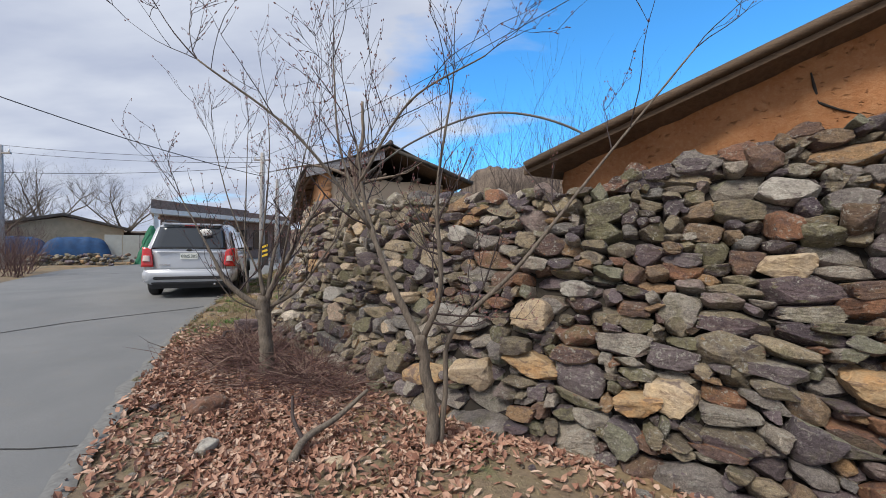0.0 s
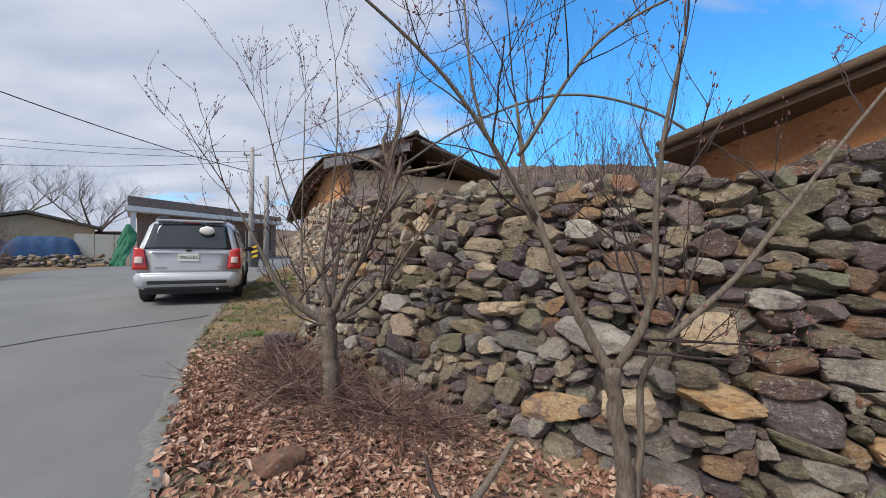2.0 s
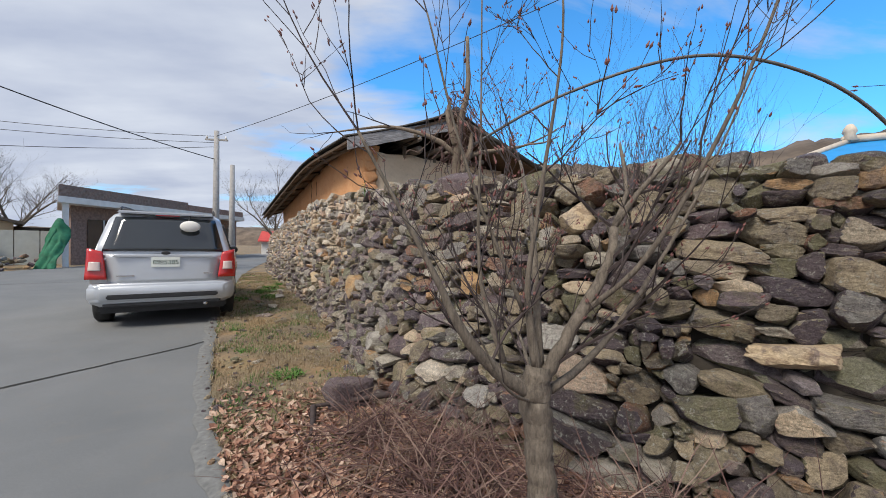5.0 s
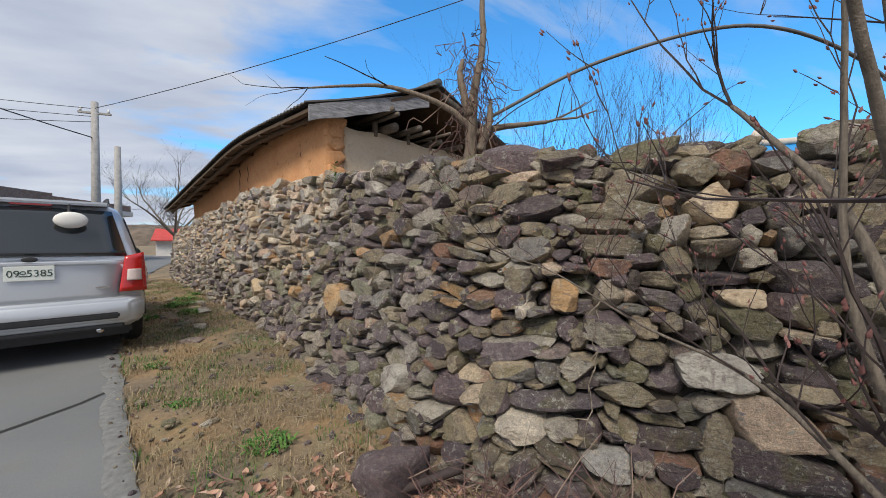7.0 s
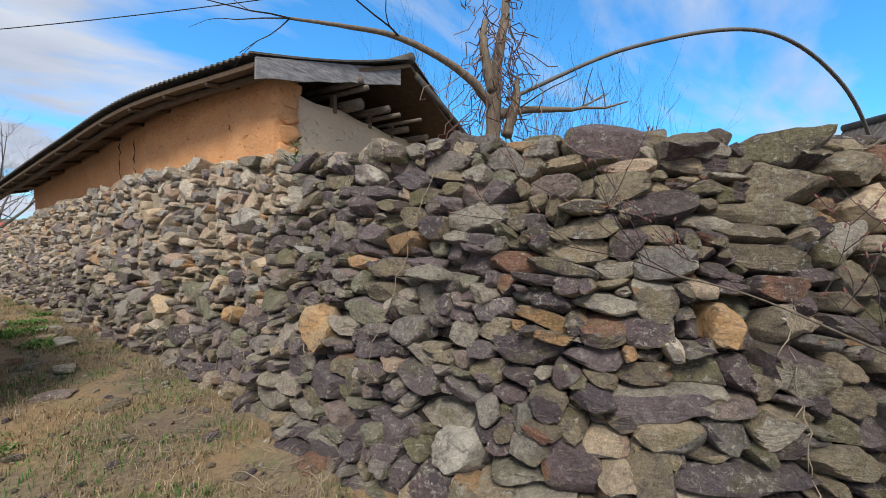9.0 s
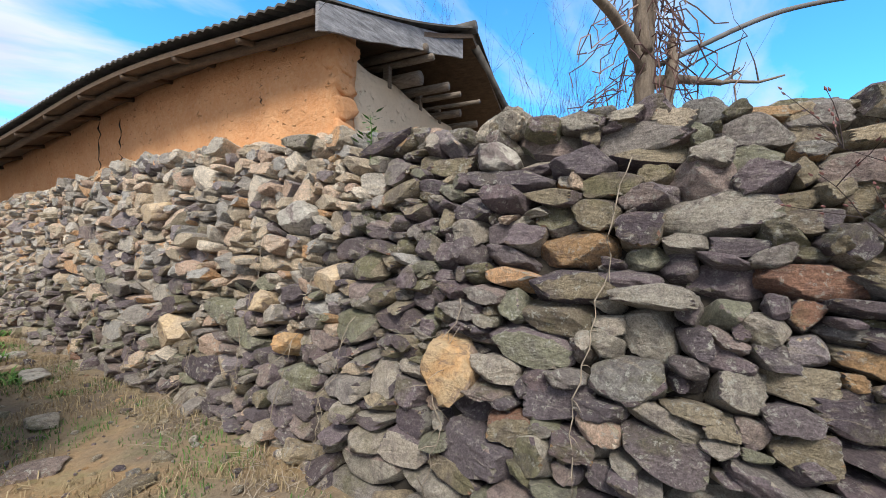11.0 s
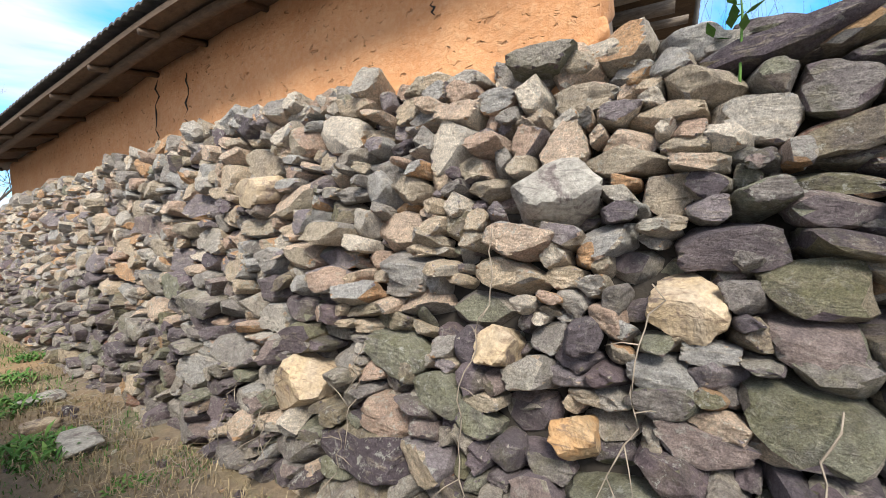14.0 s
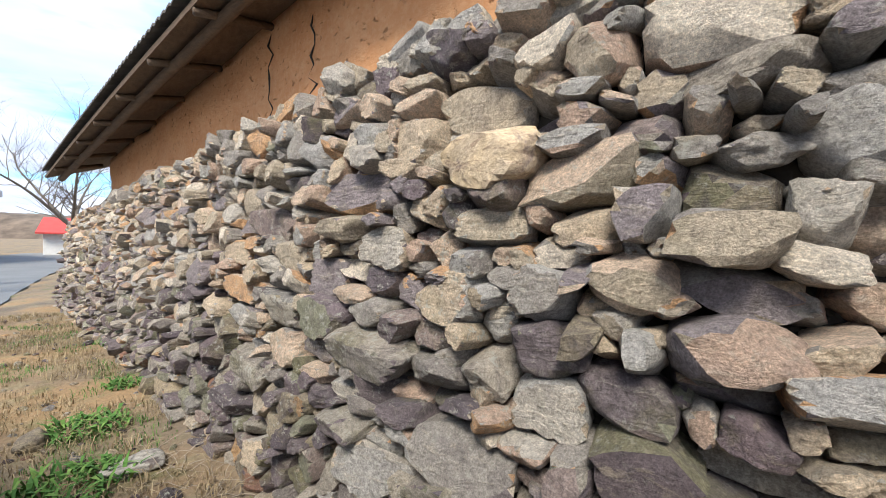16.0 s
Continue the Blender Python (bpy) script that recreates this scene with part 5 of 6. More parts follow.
# ---- far buildings, poles and wires ----
def make_shop():
    a, b = Vector((-17.8, 22.5, 0)), Vector((-14.5, 35.5, 0))
    d = (b - a).normalized()
    plan = Matrix(((d.x, -0.6, 0, 0), (d.y, 0.8, 0, 0), (0, 0, 1, 0), (0, 0, 0, 1)))   # the plot is not square
    h = thing("brick_shop", "low flat-roofed building with brick parapet and white canopy", "building", Matrix.Translation(a))
    L = (b - a).length

    def block(name, lo, hi, material, parent, label="", bevel=0.02):
        me = box(name, lo, hi, material, bevel)
        me.transform(plan)
        return part(name, me, parent, label)
    block("wall", (0.6, 0.8, 0), (L, 7.0, 3.3), M_BRICK, h, "dark brown brick wall")
    block("canopy", (0, -0.6, 3.15), (L + 0.3, 7.0, 3.45), M_WHITEP, h, "white painted concrete canopy edge")
    par = block("parapet", (0.05, -0.4, 3.45), (L * 0.58, 7.0, 4.0), M_BRICK, h, "brown brick parapet")
    block("parapet", (L * 0.58, -0.4, 3.45), (L + 0.2, 7.0, 3.86), M_BRICK, h)
    for k in range(5):
        x = 1.4 + k * 2.4
        w = block("window", (x, 0.74, 0.9), (x + 1.7, 0.82, 2.5), M_GLASS, h, "", 0.01)
        block("window_frame", (x + 0.82, 0.70, 0.9), (x + 0.88, 0.78, 2.5), M_WHITEP, w, "", 0.005)
    for k in range(9):
        z = 3.5 + k * 0.058
        block("course", (0.04, -0.412, z), (L * 0.57, -0.40, z + 0.012), M_MORTAR, par, "", 0)
    block("column", (0.2, -0.4, 0), (0.5, -0.1, 3.15), M_WHITEP, h)


make_shop()


def make_net():
    t = thing("green_net", "green netting draped over a frame beside the shop", "net", Matrix.Translation((-17.3, 22.0, 0.1)))
    vs, fs = [], []
    n = 22
    for i in range(n):
        for j in range(n):
            a, b = i / (n - 1), j / (n - 1)
            x = -0.4 + 0.8 * a
            z = 2.3 * b * (1 - 0.35 * abs(2 * a - 1) ** 2)
            y = -0.9 * (1 - b) + 0.15 * noise.noise((a * 5, b * 5, 0))
            vs.append((x + 0.1 * noise.noise((a * 4, b * 4, 3)), y, z))
    for i in range(n - 1):
        for j in range(n - 1):
            a = i * n + j
            fs.append((a, a + 1, a + n + 1, a + n))
    me = mesh_from("sheet", vs, fs, M_NET, True)
    ob = part("sheet", me, t)
    so = ob.modifiers.new("thick", "SOLIDIFY"); so.thickness = 0.03


make_net()


def utility_pole(x, y, h, arms, label):
    t = thing("utility_pole", label, "pole", Matrix.Translation((x, y, 0)))
    part("shaft", tube("shaft", [(0, 0, -0.2), (0, 0, h)], [0.17, 0.11], M_CONC, 12), t)
    for z in arms:
        part("crossarm", box("crossarm", (-0.5, -0.04, z), (0.5, 0.04, z + 0.08), M_CONC, 0.01), t)
        for k in (-0.42, 0.42):
            part("insulator", tube("insulator", [(k, 0, z + 0.08), (k, 0, z + 0.22)], [0.04, 0.03], M_WHITEP, 8), t)
    return t


utility_pole(-10.77, 21.94, 6.76, (6.3,), "tall grey concrete utility pole beside the road")
utility_pole(-10.9, 24.2, 5.6, (), "short grey concrete utility pole")
utility_pole(-19.4, 16.2, 5.6, (5.2,), "grey utility pole behind dry bushes")


def make_wire(a, b, sag, r=0.012):
    pts = [Vector(a).lerp(Vector(b), t) - Vector((0, 0, sag * 4 * t * (1 - t))) for t in np.linspace(0, 1, 24)]
    tagged(part("overhead_wire", tube("overhead_wire", pts, [r] * 24, M_WIRE, 5)), "thin black overhead wire between poles", "wire", "overhead wires")


make_wire((-10.8, 21.9, 5.4), (-17.5, 9.5, 7.3), 0.35, 0.02)
make_wire((-10.8, 21.9, 6.5), (-30.0, 20.0, 7.2), 0.4)
make_wire((-10.8, 21.9, 6.2), (-30.0, 20.0, 6.8), 0.4)
make_wire((-10.8, 21.9, 6.0), (-19.4, 16.2, 4.4), 0.2)
make_wire((-10.8, 21.9, 6.5), (9.0, 5.5, 9.5), 0.5, 0.012)


def make_marker(x, y):
    t = thing("marker_post", "black and yellow striped warning post", "post", Matrix.Translation((x, y, 0.1)))
    part("core", box("core", (-0.17, -0.05, 0), (0.17, 0.05, 1.3), M_BLACK, 0.01), t)
    for k in range(3):
        vs = []
        z = 0.55 + k * 0.26
        for yy in (-0.062, -0.052):
            vs += [(-0.16, yy, z), (0.16, yy, z + 0.12), (0.16, yy, z + 0.24), (-0.16, yy, z + 0.12)]
        part("stripe", mesh_from("stripe", vs, [(0, 1, 2, 3), (7, 6, 5, 4), (0, 4, 5, 1), (1, 5, 6, 2), (2, 6, 7, 3), (3, 7, 4, 0)], M_YELLOW), t, "yellow stripe")


make_marker(-10.4, 21.6)


def make_barn():
    m = Matrix.Translation((-25.2, 24.6, 0)) @ Matrix.Rotation(radians(40), 4, "Z")
    h = thing("barn", "small cream barn with a dark low gable roof", "building", m)
    part("wall", box("wall", (-3.0, 0, 0), (3.0, 4, 2.3), M_BARNW, 0.02), h)
    vs = [(-3.4, -0.4, 2.2), (0, -0.4, 3.1), (3.4, -0.4, 2.2), (-3.4, 4.4, 2.2), (0, 4.4, 3.1), (3.4, 4.4, 2.2), (-3.4, -0.4, 2.35), (0, -0.4, 3.27), (3.4, -0.4, 2.35), (-3.4, 4.4, 2.35), (0, 4.4, 3.27), (3.4, 4.4, 2.35)]
    part("roof", mesh_from("roof", vs, [(0, 1, 4, 3), (1, 2, 5, 4), (6, 9, 10, 7), (7, 10, 11, 8), (0, 6, 7, 1), (1, 7, 8, 2), (3, 4, 10, 9), (4, 5, 11, 10), (0, 3, 9, 6), (2, 8, 11, 5)], M_ROOF), h)
    part("gable", mesh_from("gable", [(-3, 0, 2.3), (3, 0, 2.3), (0, 0, 3.0), (-3, 0.1, 2.3), (3, 0.1, 2.3), (0, 0.1, 3.0)], [(0, 1, 2), (5, 4, 3), (0, 3, 4, 1), (1, 4, 5, 2), (2, 5, 3, 0)], M_BARNW), h)
    # flat sheet in the colour of the shade inside the doorway
    part("doorway", box("doorway", (3.0, 0.6, 0), (4.6, 0.7, 2.1), M_DARKIN, 0.01), h)


make_barn()


def make_tarp(x, y, w, seed):
    t = thing("tarpaulin", "blue tarpaulin over a heap beside the barn", "tarpaulin", Matrix.Translation((x, y, 0.3)) @ Matrix.Rotation(radians(38), 4, "Z"))
    vs, fs = [], []
    n = 26
    for i in range(n):
        for j in range(n):
            a, b = i / (n - 1) * 2 - 1, j / (n - 1) * 2 - 1
            z = 1.35 * (1 - abs(a) ** 6) * (1 - abs(b) ** 4) + 0.10 * noise.noise((a * 5 + seed, b * 4, 1)) * (1 - abs(a) ** 4)
            vs.append((a * w / 2, b * 1.0, max(z, 0)))
    for i in range(n - 1):
        for j in range(n - 1):
            a = i * n + j
            fs.append((a, a + n, a + n + 1, a + 1))
    part("sheet", mesh_from("sheet", vs, fs, M_TARP, True), t)


make_tarp(-24.6, 21.0, 3.4, 1)
make_tarp(-21.9, 22.2, 3.2, 5)
gate = thing("metal_gate", "pale sheet-metal yard gate between barn and shop", "gate", Matrix.Translation((-19.9, 23.6, 0.1)) @ Matrix.Rotation(radians(38), 4, "Z"))
for k in range(3):
    part("leaf", box("leaf", (-1.25 + k * 0.85, -0.03, 0), (-0.43 + k * 0.85, 0.03, 1.75), M_GATE, 0.01), gate)


def rubble(name, label, x0, y0, x1, y1, n, seed, size=(0.15, 0.4), spread=0.5, heap=0.3):
    rs = random.Random(seed)
    verts, faces, base = [], [], 0
    for i in range(n):
        t = rs.random()
        x, y = x0 + (x1 - x0) * t + rs.gauss(0, spread), y0 + (y1 - y0) * t + rs.gauss(0, spread)
        sz = rs.uniform(*size)
        a = np.array(Matrix.Translation((x, y, land(x, y) + rs.uniform(0, heap) + sz * 0.15)) @ Euler((rs.gauss(0, .3), rs.gauss(0, .3), rs.uniform(0, 6.28))).to_matrix().to_4x4() @ Matrix.Diagonal((sz * 0.6, sz * 0.45, sz * 0.3, 1)))
        v = SHAPES2[rs.randrange(26)] @ a[:3, :3].T + a[:3, 3]
        verts.append(v); faces.append(np.array(ICO2[1]) + base); base += len(v)
    tagged(part(name, mesh_from(name, np.concatenate(verts).tolist(), np.concatenate(faces).tolist(), M_STONE, True)), label, "stones", kind="stuff")


rubble("rubble", "low heap of loose stones below the tarpaulins", -23.5, 18.6, -18.2, 20.6, 280, 3, (0.12, 0.32), 0.5, 0.5)


def make_far_house():
    h = thing("blue_roof_house", "house with a bright blue roof and cream ridges", "house", Matrix.Translation((11.0, 11.2, 0)) @ Matrix.Rotation(radians(-42), 4, "Z") @ Matrix.Diagonal((1, 1, 1.1, 1)))
    part("wall", box("wall", (-2.4, 0, 0), (4.2, 5, 3.4), M_BARNW, 0.02), h)
    vs = [(-3.2, -0.8, 3.35), (5.0, -0.8, 3.35), (0.2, 2.5, 4.75), (5.0, 2.5, 4.75), (-3.2, 5.8, 3.35), (5.0, 5.8, 3.35)]
    vs += [(x, y, z - 0.12) for x, y, z in vs]
    part("roof", mesh_from("roof", vs, [(0, 1, 3, 2), (2, 3, 5, 4), (0, 2, 4), (6, 8, 9, 7), (8, 10, 11, 9), (6, 10, 8), (0, 6, 7, 1), (1, 7, 9, 3), (3, 9, 11, 5), (5, 11, 10, 4), (4, 10, 6, 0)], M_BLUE), h, "bright blue roof")
    part("hip_ridge", tube("hip_ridge", [(-3.2, -0.8, 3.42), (-1.6, 0.8, 4.02), (0.2, 2.5, 4.82)], [0.08, 0.08, 0.09], M_CREAMP, 6), h, "cream ridge")
    part("top_ridge", tube("top_ridge", [(0.0, 2.5, 4.85), (5.0, 2.5, 4.85)], [0.12, 0.12], M_CREAMP, 6), h, "cream ridge")
    part("finial", tube("finial", [(0.2, 2.5, 4.8), (0.2, 2.5, 5.0), (0.2, 2.5, 5.08), (0.2, 2.5, 5.2), (0.2, 2.5, 5.32)], [0.24, 0.14, 0.2, 0.16, 0.08], M_CREAMP, 10), h, "cream finial")


make_far_house()


def make_red_house():
    h = thing("red_roof_shed", "small distant shed with a red sheet roof", "building", Matrix.Translation((-13.2, 43.0, -0.2)) @ Matrix.Rotation(radians(12), 4, "Z"))
    part("wall", box("wall", (-1.8, 0, 0), (1.8, 3, 1.9), M_WHITEP, 0.02), h)
    vs = [(-2.1, -0.4, 1.8), (2.1, -0.4, 1.8), (1.9, 1.5, 2.8), (-1.9, 1.5, 2.8), (2.1, 3.4, 1.8), (-2.1, 3.4, 1.8)]
    vs += [(x, y, z - 0.1) for x, y, z in vs]
    part("roof", mesh_from("roof", vs, [(0, 1, 2, 3), (3, 2, 4, 5), (6, 9, 8, 7), (9, 11, 10, 8), (0, 6, 7, 1), (5, 4, 10, 11), (0, 3, 9, 6), (3, 5, 11, 9), (1, 7, 8, 2), (2, 8, 10, 4)], M_REDROOF), h, "red corrugated roof")


make_red_house()


def make_hills():
    for name, x0, y0, x1, y1, h, seed in (("hill_east", 78, 28, -4, 82, 17.5, 1), ("hill_north", 30, 170, -110, 190, 9, 4), ("hill_west", -90, 190, -260, 60, 6, 7)):
        vs, fs = [], []
        n, k = 160, 12
        for i in range(n):
            t = i / (n - 1)
            bx, by = x0 + (x1 - x0) * t, y0 + (y1 - y0) * t
            o = Vector((bx, by, 0)).normalized()
            top = h * (0.88 + 0.14 * noise.noise((t * 3, seed, 0)) + 0.03 * noise.noise((t * 40, seed, 0)) + 0.025 * noise.noise((t * 150, seed, 0))) * min(1, 6 * t + 0.25, 6 * (1 - t) + 0.25)
            for j in range(k):
                u = j / (k - 1)
                p = Vector((bx, by, 0)) + o * (u - 0.5) * 50
                vs.append((p.x, p.y, -1.5 + (top + 1.5) * math.sin(math.pi * u) + 0.6 * noise.noise((p.x * 0.2, p.y * 0.2, 0))))
        for i in range(n - 1):
            for j in range(k - 1):
                a = i * k + j
                fs.append((a, a + 1, a + k + 1, a + k))
        tagged(part(name, mesh_from(name, vs, fs, M_HILL, True)), "low brown hill covered with bare woods", "hill", kind="structure")


make_hills()


# ---- verge: leaves, brush, grass, weeds, loose stones ----
def wall_front_dist(x, y):
    i = np.argmin(np.hypot(line[:, 0] - x, line[:, 1] - y))
    t = tang[i]
    return (x - line[i, 0]) * -t[1] + (y - line[i, 1]) * t[0]   # positive in front


def on_verge(x, y, edge=0.05):
    return x > road_right_x(y) + edge and wall_front_dist(x, y) > 0.02


def soil_z(x, y):
    return land(x, y) + 0.018 + 0.035 * noise.noise((x * 1.3, y * 1.3, 0.0)) + 0.018 * noise.noise((x * 5, y * 5, 3.0))


def make_litter():
    rs = random.Random(31)
    vs, fs = [], []
    made = 0
    while made < 17000:
        y = rs.uniform(0.2, 6.6)
        x = rs.uniform(-4.4, 3.0)
        if not on_verge(x, y, -0.06 + 0.15 * rs.random()):
            continue
        if y > 4.6 and rs.random() < (y - 4.6) / 1.9:
            continue
        if x > -0.2 and y < 2.6 and rs.random() < 0.75:
            continue
        if noise.noise((x * 1.1, y * 1.1, 8)) < -0.25 and rs.random() < 0.7:
            continue
        made += 1
        ln, wd = rs.uniform(0.02, 0.055), rs.uniform(0.010, 0.024)
        m = Matrix.Translation((x, y, soil_z(x, y) + rs.uniform(0.003, 0.035))) @ Euler((rs.gauss(0, 0.5), rs.gauss(0, 0.5), rs.uniform(0, 6.28))).to_matrix().to_4x4()
        c = rs.uniform(-0.02, 0.03)
        b = len(vs)
        vs += [m @ Vector(q) for q in ((-ln, 0, c), (-ln * 0.3, wd, c * 0.3 + 0.008), (-ln * 0.3, 0, 0), (-ln * 0.3, -wd, c * 0.3 + 0.008), (ln * 0.35, wd * 0.9, 0.006), (ln * 0.35, 0, -0.002), (ln * 0.35, -wd * 0.9, 0.01), (ln, 0, c))]
        fs += [(b, b + 2, b + 1), (b, b + 3, b + 2), (b + 1, b + 2, b + 5, b + 4), (b + 2, b + 3, b + 6, b + 5), (b + 4, b + 5, b + 7), (b + 5, b + 6, b + 7)]
    tagged(part("leaf_litter", mesh_from("leaf_litter", vs, fs, M_LEAF)), "thick layer of dry brown fallen leaves", "leaves", kind="stuff")


def make_brush():
    rs = random.Random(37)
    vs, fs = [], []
    for i in range(2200):
        a, rr = rs.uniform(0, 6.28), abs(rs.gauss(0, 0.42))
        cx, cy = rs.choice([(-2.3, 4.5), (-1.8, 4.2), (-1.5, 4.1), (-2.6, 4.8), (-1.1, 3.8), (-2.2, 5.1), (-2.9, 5.3)])
        x, y = cx + math.cos(a) * rr, cy + math.sin(a) * rr
        if not on_verge(x, y, 0.1):
            continue
        p = Vector((x, y, soil_z(x, y) + rs.uniform(0.0, 0.10)))
        d = Vector((rs.gauss(0, 1), rs.gauss(0, 1), rs.uniform(-0.05, 0.75))).normalized()
        ln = rs.uniform(0.2, 0.7)
        pts = [p]
        for k in range(4):
            d = (d + Vector((rs.gauss(0, .16), rs.gauss(0, .16), rs.gauss(-0.08, .12)))).normalized()
            q = pts[-1] + d * ln / 4
            q.z = max(q.z, soil_z(q.x, q.y) + 0.01)
            pts.append(q)
        r = rs.uniform(0.002, 0.0055)
        tube_into(vs, fs, pts, [r, r * .9, r * .8, r * .6, r * .3], 3)
    tagged(part("brushwood", mesh_from("brushwood", vs, fs, M_BRUSH)), "tangle of thin dry reddish pruned twigs", "brushwood", kind="stuff")


def make_grass(name, label, n, seed, region, material, h=(0.03, 0.10), lean=0.8, patch=0.0):
    rs = random.Random(seed)
    vs, fs = [], []
    made = 0
    x0, y0, x1, y1 = region
    for _ in range(n * 6):
        if made >= n:
            break
        x, y = rs.uniform(x0, x1), rs.uniform(y0, y1)
        if not on_verge(x, y, 0.0) or noise.noise((x * 1.6, y * 1.6, seed)) < patch:
            continue
        made += 1
        hh, w = rs.uniform(*h), rs.uniform(0.0015, 0.0035)
        a = rs.uniform(0, 6.28)
        p = Vector((x, y, soil_z(x, y) - 0.005))
        side = Vector((-math.sin(a), math.cos(a), 0)) * w
        d = Vector((math.cos(a), math.sin(a), 0)) * hh * lean * rs.random()
        m1, m2 = p + d * 0.4 + Vector((0, 0, hh * 0.6)), p + d * 1.3 + Vector((0, 0, hh * (1 - 0.4 * lean)))
        b = len(vs)
        vs += [p - side, p + side, m1 + side * 0.8, m1 - side * 0.8, m2]
        fs += [(b, b + 1, b + 2, b + 3), (b + 3, b + 2, b + 4)]
    tagged(part(name, mesh_from(name, vs, fs, material)), label, "grass", kind="stuff")


make_litter()
make_brush()
make_grass("dry_grass", "short dry straw grass on the verge", 26000, 51, (-10.5, 4.8, -2.5, 19.0), M_STRAW, (0.02, 0.11), 1.3, -0.12)
make_grass("dry_grass", "short dry yellow grass and moss below the wall", 4000, 52, (-0.4, 0.3, 3.0, 2.9), M_STRAW, (0.01, 0.05), 1.2, -0.3)
make_grass("green_grass", "sparse short green grass on the verge", 15000, 53, (-10.0, 5.2, -3.0, 18.0), M_GREEN, (0.02, 0.08), 0.8, 0.06)


def weed(x, y, size, seed):
    rs = random.Random(seed)
    t = thing("green_weed", "leafy bright green weed clump on dry soil", "plant", Matrix.Translation((x, y, soil_z(x, y))), "green weeds")
    vs, fs = [], []
    for i in range(int(150 * size / 0.2)):
        a, rr = rs.uniform(0, 6.28), size * math.sqrt(rs.random())
        p = Vector((math.cos(a) * rr * 0.9, math.sin(a) * rr * 0.9, -0.01))
        ln, w = size * rs.uniform(0.22, 0.5), rs.uniform(0.006, 0.013)
        b = rs.uniform(0, 6.28)
        side = Vector((-math.sin(b), math.cos(b), 0)) * w
        d = Vector((math.cos(b), math.sin(b), 0))
        k = len(vs)
        tip = p + d * ln + Vector((0, 0, ln * rs.uniform(0.3, 0.9)))
        mid = p + d * ln * 0.45 + Vector((0, 0, ln * 0.65))
        vs += [p - side * 0.4, p + side * 0.4, mid + side, mid - side, tip]
        fs += [(k, k + 1, k + 2, k + 3), (k + 3, k + 2, k + 4)]
    part("leaves", mesh_from("leaves", vs, fs, M_GREEN), t)


for i, (x, y, sz) in enumerate(((-3.82, 6.75, 0.17), (-4.55, 7.7, 0.12), (-5.1, 8.9, 0.13), (-5.45, 12.0, 0.26), (-5.85, 12.9, 0.30), (-5.95, 13.7, 0.24), (-6.0, 11.6, 0.2), (-5.9, 14.6, 0.18), (-3.95, 5.6, 0.08), (-2.9, 3.55, 0.07), (-3.4, 4.55, 0.08), (0.25, 2.9, 0.12), (-5.0, 11.3, 0.1), (-6.3, 16.4, 0.25))):
    weed(x, y, sz, 200 + i)


def sapling():
    """A few fresh leaves on the wall's crest at the house corner."""
    rs = random.Random(77)
    p0 = Vector((-3.17, 9.05, 2.34))
    t = thing("seedling", "young green leafy seedling growing on the wall", "plant", Matrix.Translation(p0))
    v, f = [], []
    tube_into(v, f, [Vector((0, 0, -0.2)), Vector((0.01, 0, 0.08)), Vector((0.0, 0.01, 0.2))], [0.005, 0.004, 0.002], 5)
    part("stem", mesh_from("stem", v, f, M_GREEN), t)
    for i in range(16):
        a, z = rs.uniform(0, 6.28), rs.uniform(-0.02, 0.2)
        d, sd = Vector((math.cos(a), math.sin(a), 0.5)), Vector((-math.sin(a), math.cos(a), 0))
        o = Vector((rs.gauss(0, .03), rs.gauss(0, .03), z))
        part("leaf", mesh_from("leaf", [o, o + d * 0.03 + sd * 0.017, o + d * 0.07, o + d * 0.03 - sd * 0.017, o + d * 0.035 + Vector((0, 0, 0.004))], [(0, 1, 4), (1, 2, 4), (2, 3, 4), (3, 0, 4)], M_GREEN), t)


sapling()


def loose_stone(x, y, w, d, h, seed, material, label):
    rs = random.Random(seed)
    m = Matrix.Translation((x, y, soil_z(x, y) + h * 0.28)) @ Matrix.Rotation(rs.uniform(0, 3), 4, "Z")
    me = mesh_from("loose_stone", (SHAPES3[seed % 26] * np.array([w / 2, d / 2, h / 2])).tolist(), ICO3[1], material, True)
    tagged(part("loose_stone", me, None, "", m), label, "stone", "loose stones on the verge")


for i, (x, y, w, d, h, mat) in enumerate(((-5.05, 10.6, 0.26, 0.18, 0.08, M_STONE), (-5.35, 10.95, 0.2, 0.15, 0.06, M_PURPLE), (-5.0, 9.9, 0.3, 0.2, 0.07, M_PURPLE), (-5.5, 12.4, 0.22, 0.13, 0.07, M_CREAM), (-4.55, 9.3, 0.24, 0.16, 0.07, M_STONE), (-2.13, 3.38, 0.34, 0.22, 0.2, M_STONE), (-1.75, 2.75, 0.15, 0.13, 0.12, M_WHITE), (-5.27, 11.95, 0.34, 0.2, 0.12, M_WHITE), (-3.15, 5.95, 0.40, 0.3, 0.36, M_STONE),
                                         (-5.6, 13.0, 0.3, 0.2, 0.08, M_WHITE), (-6.2, 13.6, 0.25, 0.14, 0.12, M_STONE), (-0.75, 2.6, 0.14, 0.1, 0.06, M_CREAM), (1.15, 2.05, 0.2, 0.15, 0.12, M_WHITE), (-2.2, 2.9, 0.14, 0.1, 0.06, M_STONE))):
    loose_stone(x, y, w, d, h, 300 + i, mat, "weathered loose fieldstone lying on the verge")


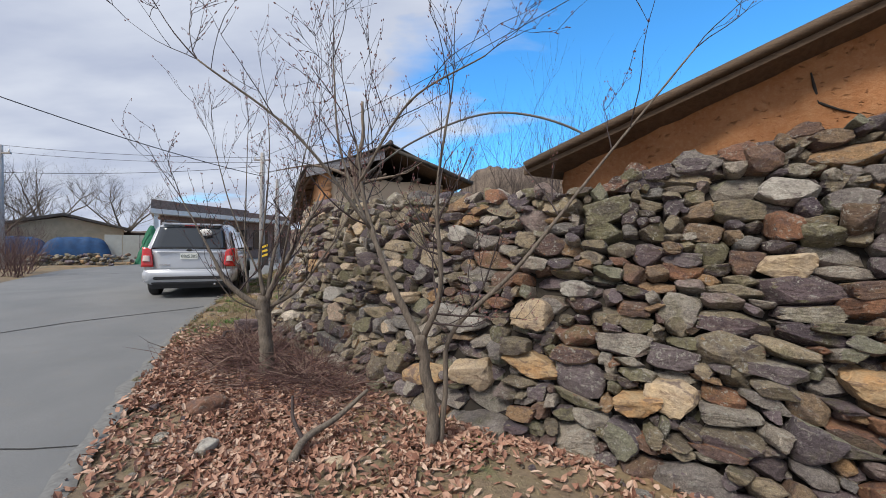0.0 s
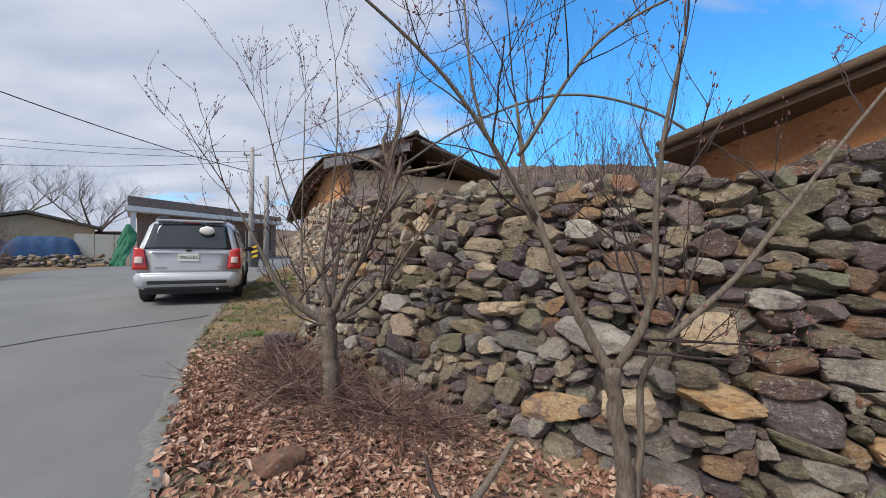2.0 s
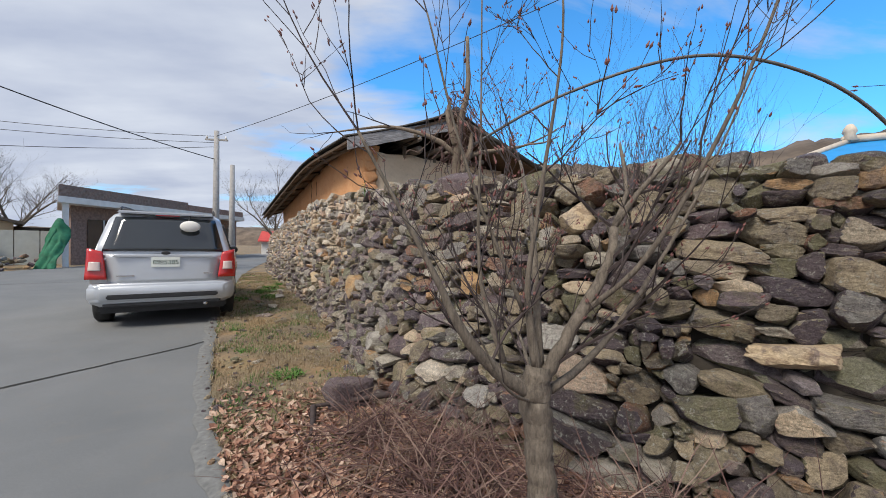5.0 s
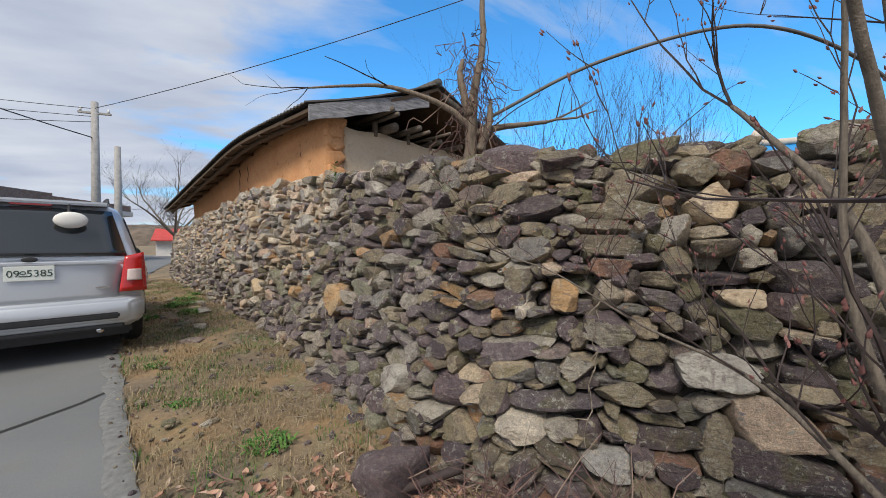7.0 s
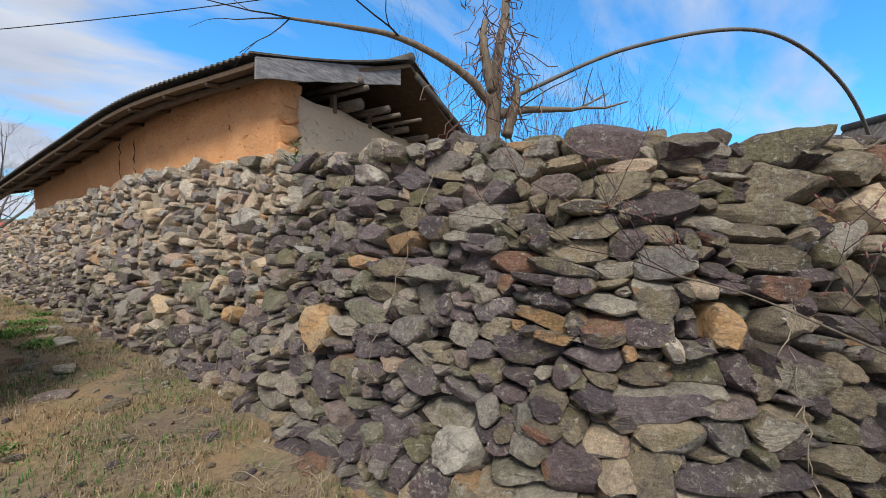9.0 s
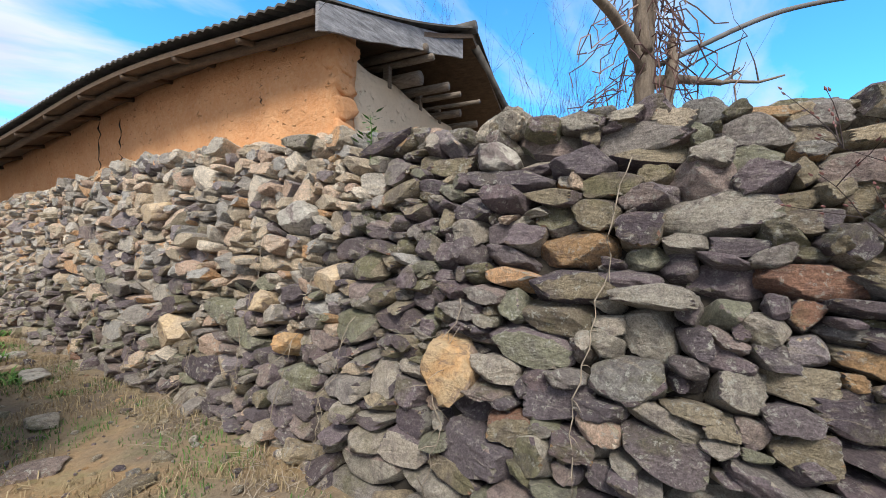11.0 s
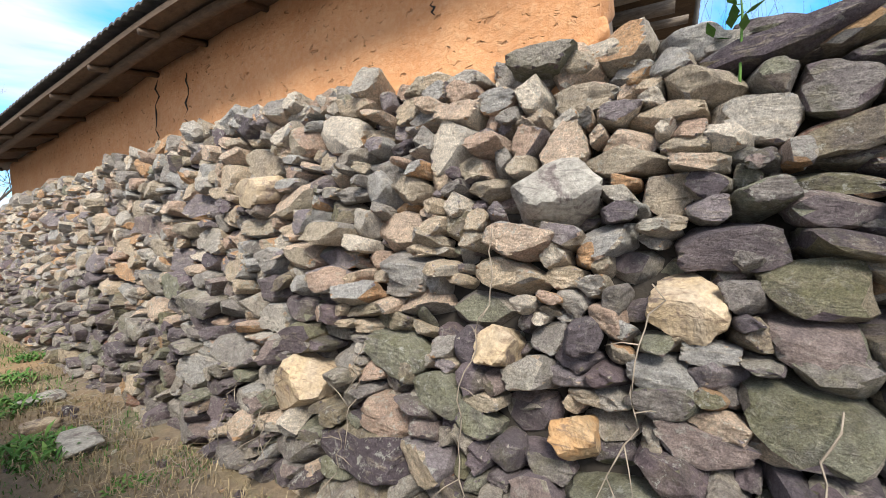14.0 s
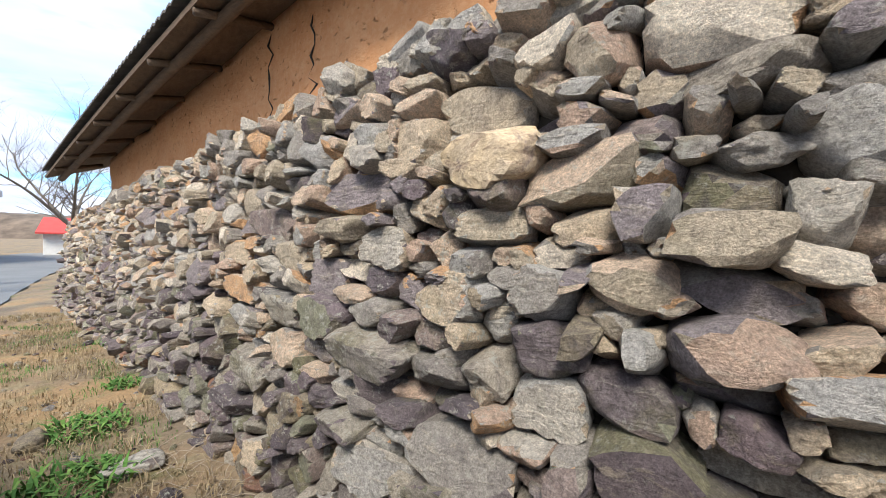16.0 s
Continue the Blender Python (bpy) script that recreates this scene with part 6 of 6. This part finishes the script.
def fallen_branch(pts, r, label):
    q = smooth_line([(x, y, soil_z(x, y) + z) for x, y, z in pts], 16)
    tagged(part("fallen_branch", tube("fallen_branch", q, [r * (1 - 0.5 * i / 15) for i in range(16)], M_TWIG if r <= 0.03 else M_BARK, 7)), label, "branch")


# the next two are one bent dark grey pipe, drawn in twig colour
fallen_branch([(-2.75, 5.85, 0.16), (-3.1, 5.85, 0.12), (-3.42, 5.8, 0.1)], 0.03, "dark grey pipe, drawn as a branch, leaning on a stone")
fallen_branch([(-3.40, 5.8, 0.1), (-3.38, 5.68, 0.04), (-3.36, 5.5, 0.02)], 0.03, "bent end of a dark grey pipe, drawn as a branch, on leaves")
fallen_branch([(-1.05, 2.55, 0.02), (-1.02, 2.75, 0.10), (-0.85, 2.95, 0.18), (-0.65, 3.15, 0.32)], 0.032, "forked pale dead branch lying on leaves")
fallen_branch([(-1.02, 2.72, 0.09), (-1.15, 2.85, 0.2), (-1.2, 2.95, 0.34)], 0.018, "forked pale dead branch lying on leaves")

def make_pebbles():
    """Loose small stones and clods on the verge and along the road edge."""
    rs = random.Random(61)
    verts, faces, base = [], [], 0
    small = ico(2)
    made = 0
    while made < 2600:
        y = rs.uniform(0.5, 19)
        x = rs.uniform(road_right_x(y) - 0.1, road_right_x(y) + 4.5)
        if wall_front_dist(x, y) < 0.02:
            continue
        made += 1
        sz = min(rs.lognormvariate(math.log(0.014), 0.6), 0.07)
        a = np.array(Matrix.Translation((x, y, soil_z(x, y) + sz * 0.1)) @ Euler((rs.gauss(0, .4), rs.gauss(0, .4), rs.uniform(0, 6.28))).to_matrix().to_4x4() @ Matrix.Diagonal((sz, sz * rs.uniform(0.5, 0.9), sz * rs.uniform(0.35, 0.7), 1)))
        v = small[0] * (1 + np.array([rs.uniform(-0.18, 0.18) for _ in range(len(small[0]))])[:, None])
        verts.append(v @ a[:3, :3].T + a[:3, 3]); faces.append(np.array(small[1]) + base); base += len(v)
    tagged(part("gravel", mesh_from("gravel", np.concatenate(verts).tolist(), np.concatenate(faces).tolist(), M_STONE)), "scattered small stones and clods of earth", "gravel", kind="stuff")


make_pebbles()


def make_creepers():
    """Thin dry stems that hang over the face of the wall."""
    rs = random.Random(83)
    for x, y, z0, z1 in ((-2.9, 7.3, 1.95, 0.5), (-3.3, 8.0, 1.2, 0.25), (-3.75, 9.1, 1.3, 0.2), (-3.95, 9.7, 1.5, 0.3), (-4.1, 10.3, 0.9, 0.1), (-4.3, 10.8, 0.7, 0.05), (-4.45, 11.1, 0.6, 0.02), (-3.6, 8.7, 1.0, 0.1), (-2.2, 5.3, 1.3, 0.4)):
        s = s_of(x, y)
        pts = []
        for k in range(22):
            t = k / 21
            s += rs.gauss(0.004, 0.018)
            pts.append(wall_frame(s, z0 + (z1 - z0) * t, -0.055 + rs.gauss(0, 0.012))[0])
        t = thing("dry_creeper", "thin pale dry creeper stem hanging on the wall", "vine", None, "creepers on the wall")
        part("stem", tube("stem", pts, [0.003] * 22, M_BRANCHLET, 4), t)
        for p in pts[4::2]:
            d = Vector((rs.gauss(0, 1), rs.gauss(0, 1), rs.gauss(-0.3, 1))).normalized() * rs.uniform(0.06, 0.2)
            part("side_shoot", tube("side_shoot", [p, p + d * 0.5 + Vector((0, 0, 0.01)), p + d], [0.003, 0.0025, 0.001], M_BRANCHLET, 3), t)


M_BRANCHLET = simple("pale_dry_stem", (0.30, 0.25, 0.19), 0.85, 0, 0.25, 20)
make_creepers()


def make_stalks():
    """Bleached dry stems and runners tangled along the foot of the wall."""
    rs = random.Random(97)
    vs, fs = [], []
    a, b = s_of(-2.65, 5.8), s_of(-5.6, 14.0)
    for _ in range(620):
        s = rs.uniform(a, b)
        if noise.noise((s * 1.4, 0, 3)) < -0.15:
            continue
        out = rs.uniform(0.04, 0.34)
        p = wall_frame(s, 0.0, -out)[0]
        p.z = soil_z(p.x, p.y)
        d = Vector((rs.gauss(0, 1), rs.gauss(0, 1), rs.uniform(0.1, 1.1))).normalized()
        ln, pts = rs.uniform(0.08, 0.34), [p]
        for k in range(5):
            d = (d + Vector((rs.gauss(0, .25), rs.gauss(0, .25), rs.gauss(-0.18, .2)))).normalized()
            q = pts[-1] + d * ln / 5
            q.z = max(q.z, soil_z(q.x, q.y) + 0.006)
            pts.append(q)
        r = rs.uniform(0.0012, 0.0028)
        tube_into(vs, fs, pts, [r, r, r * 0.9, r * 0.8, r * 0.6, r * 0.3], 3)
    tagged(part("dry_stems", mesh_from("dry_stems", vs, fs, M_BRANCHLET)), "bleached dry stems tangled along the wall foot", "stems", kind="stuff")


make_stalks()

# ---- the wall's stones ----
make_wall()
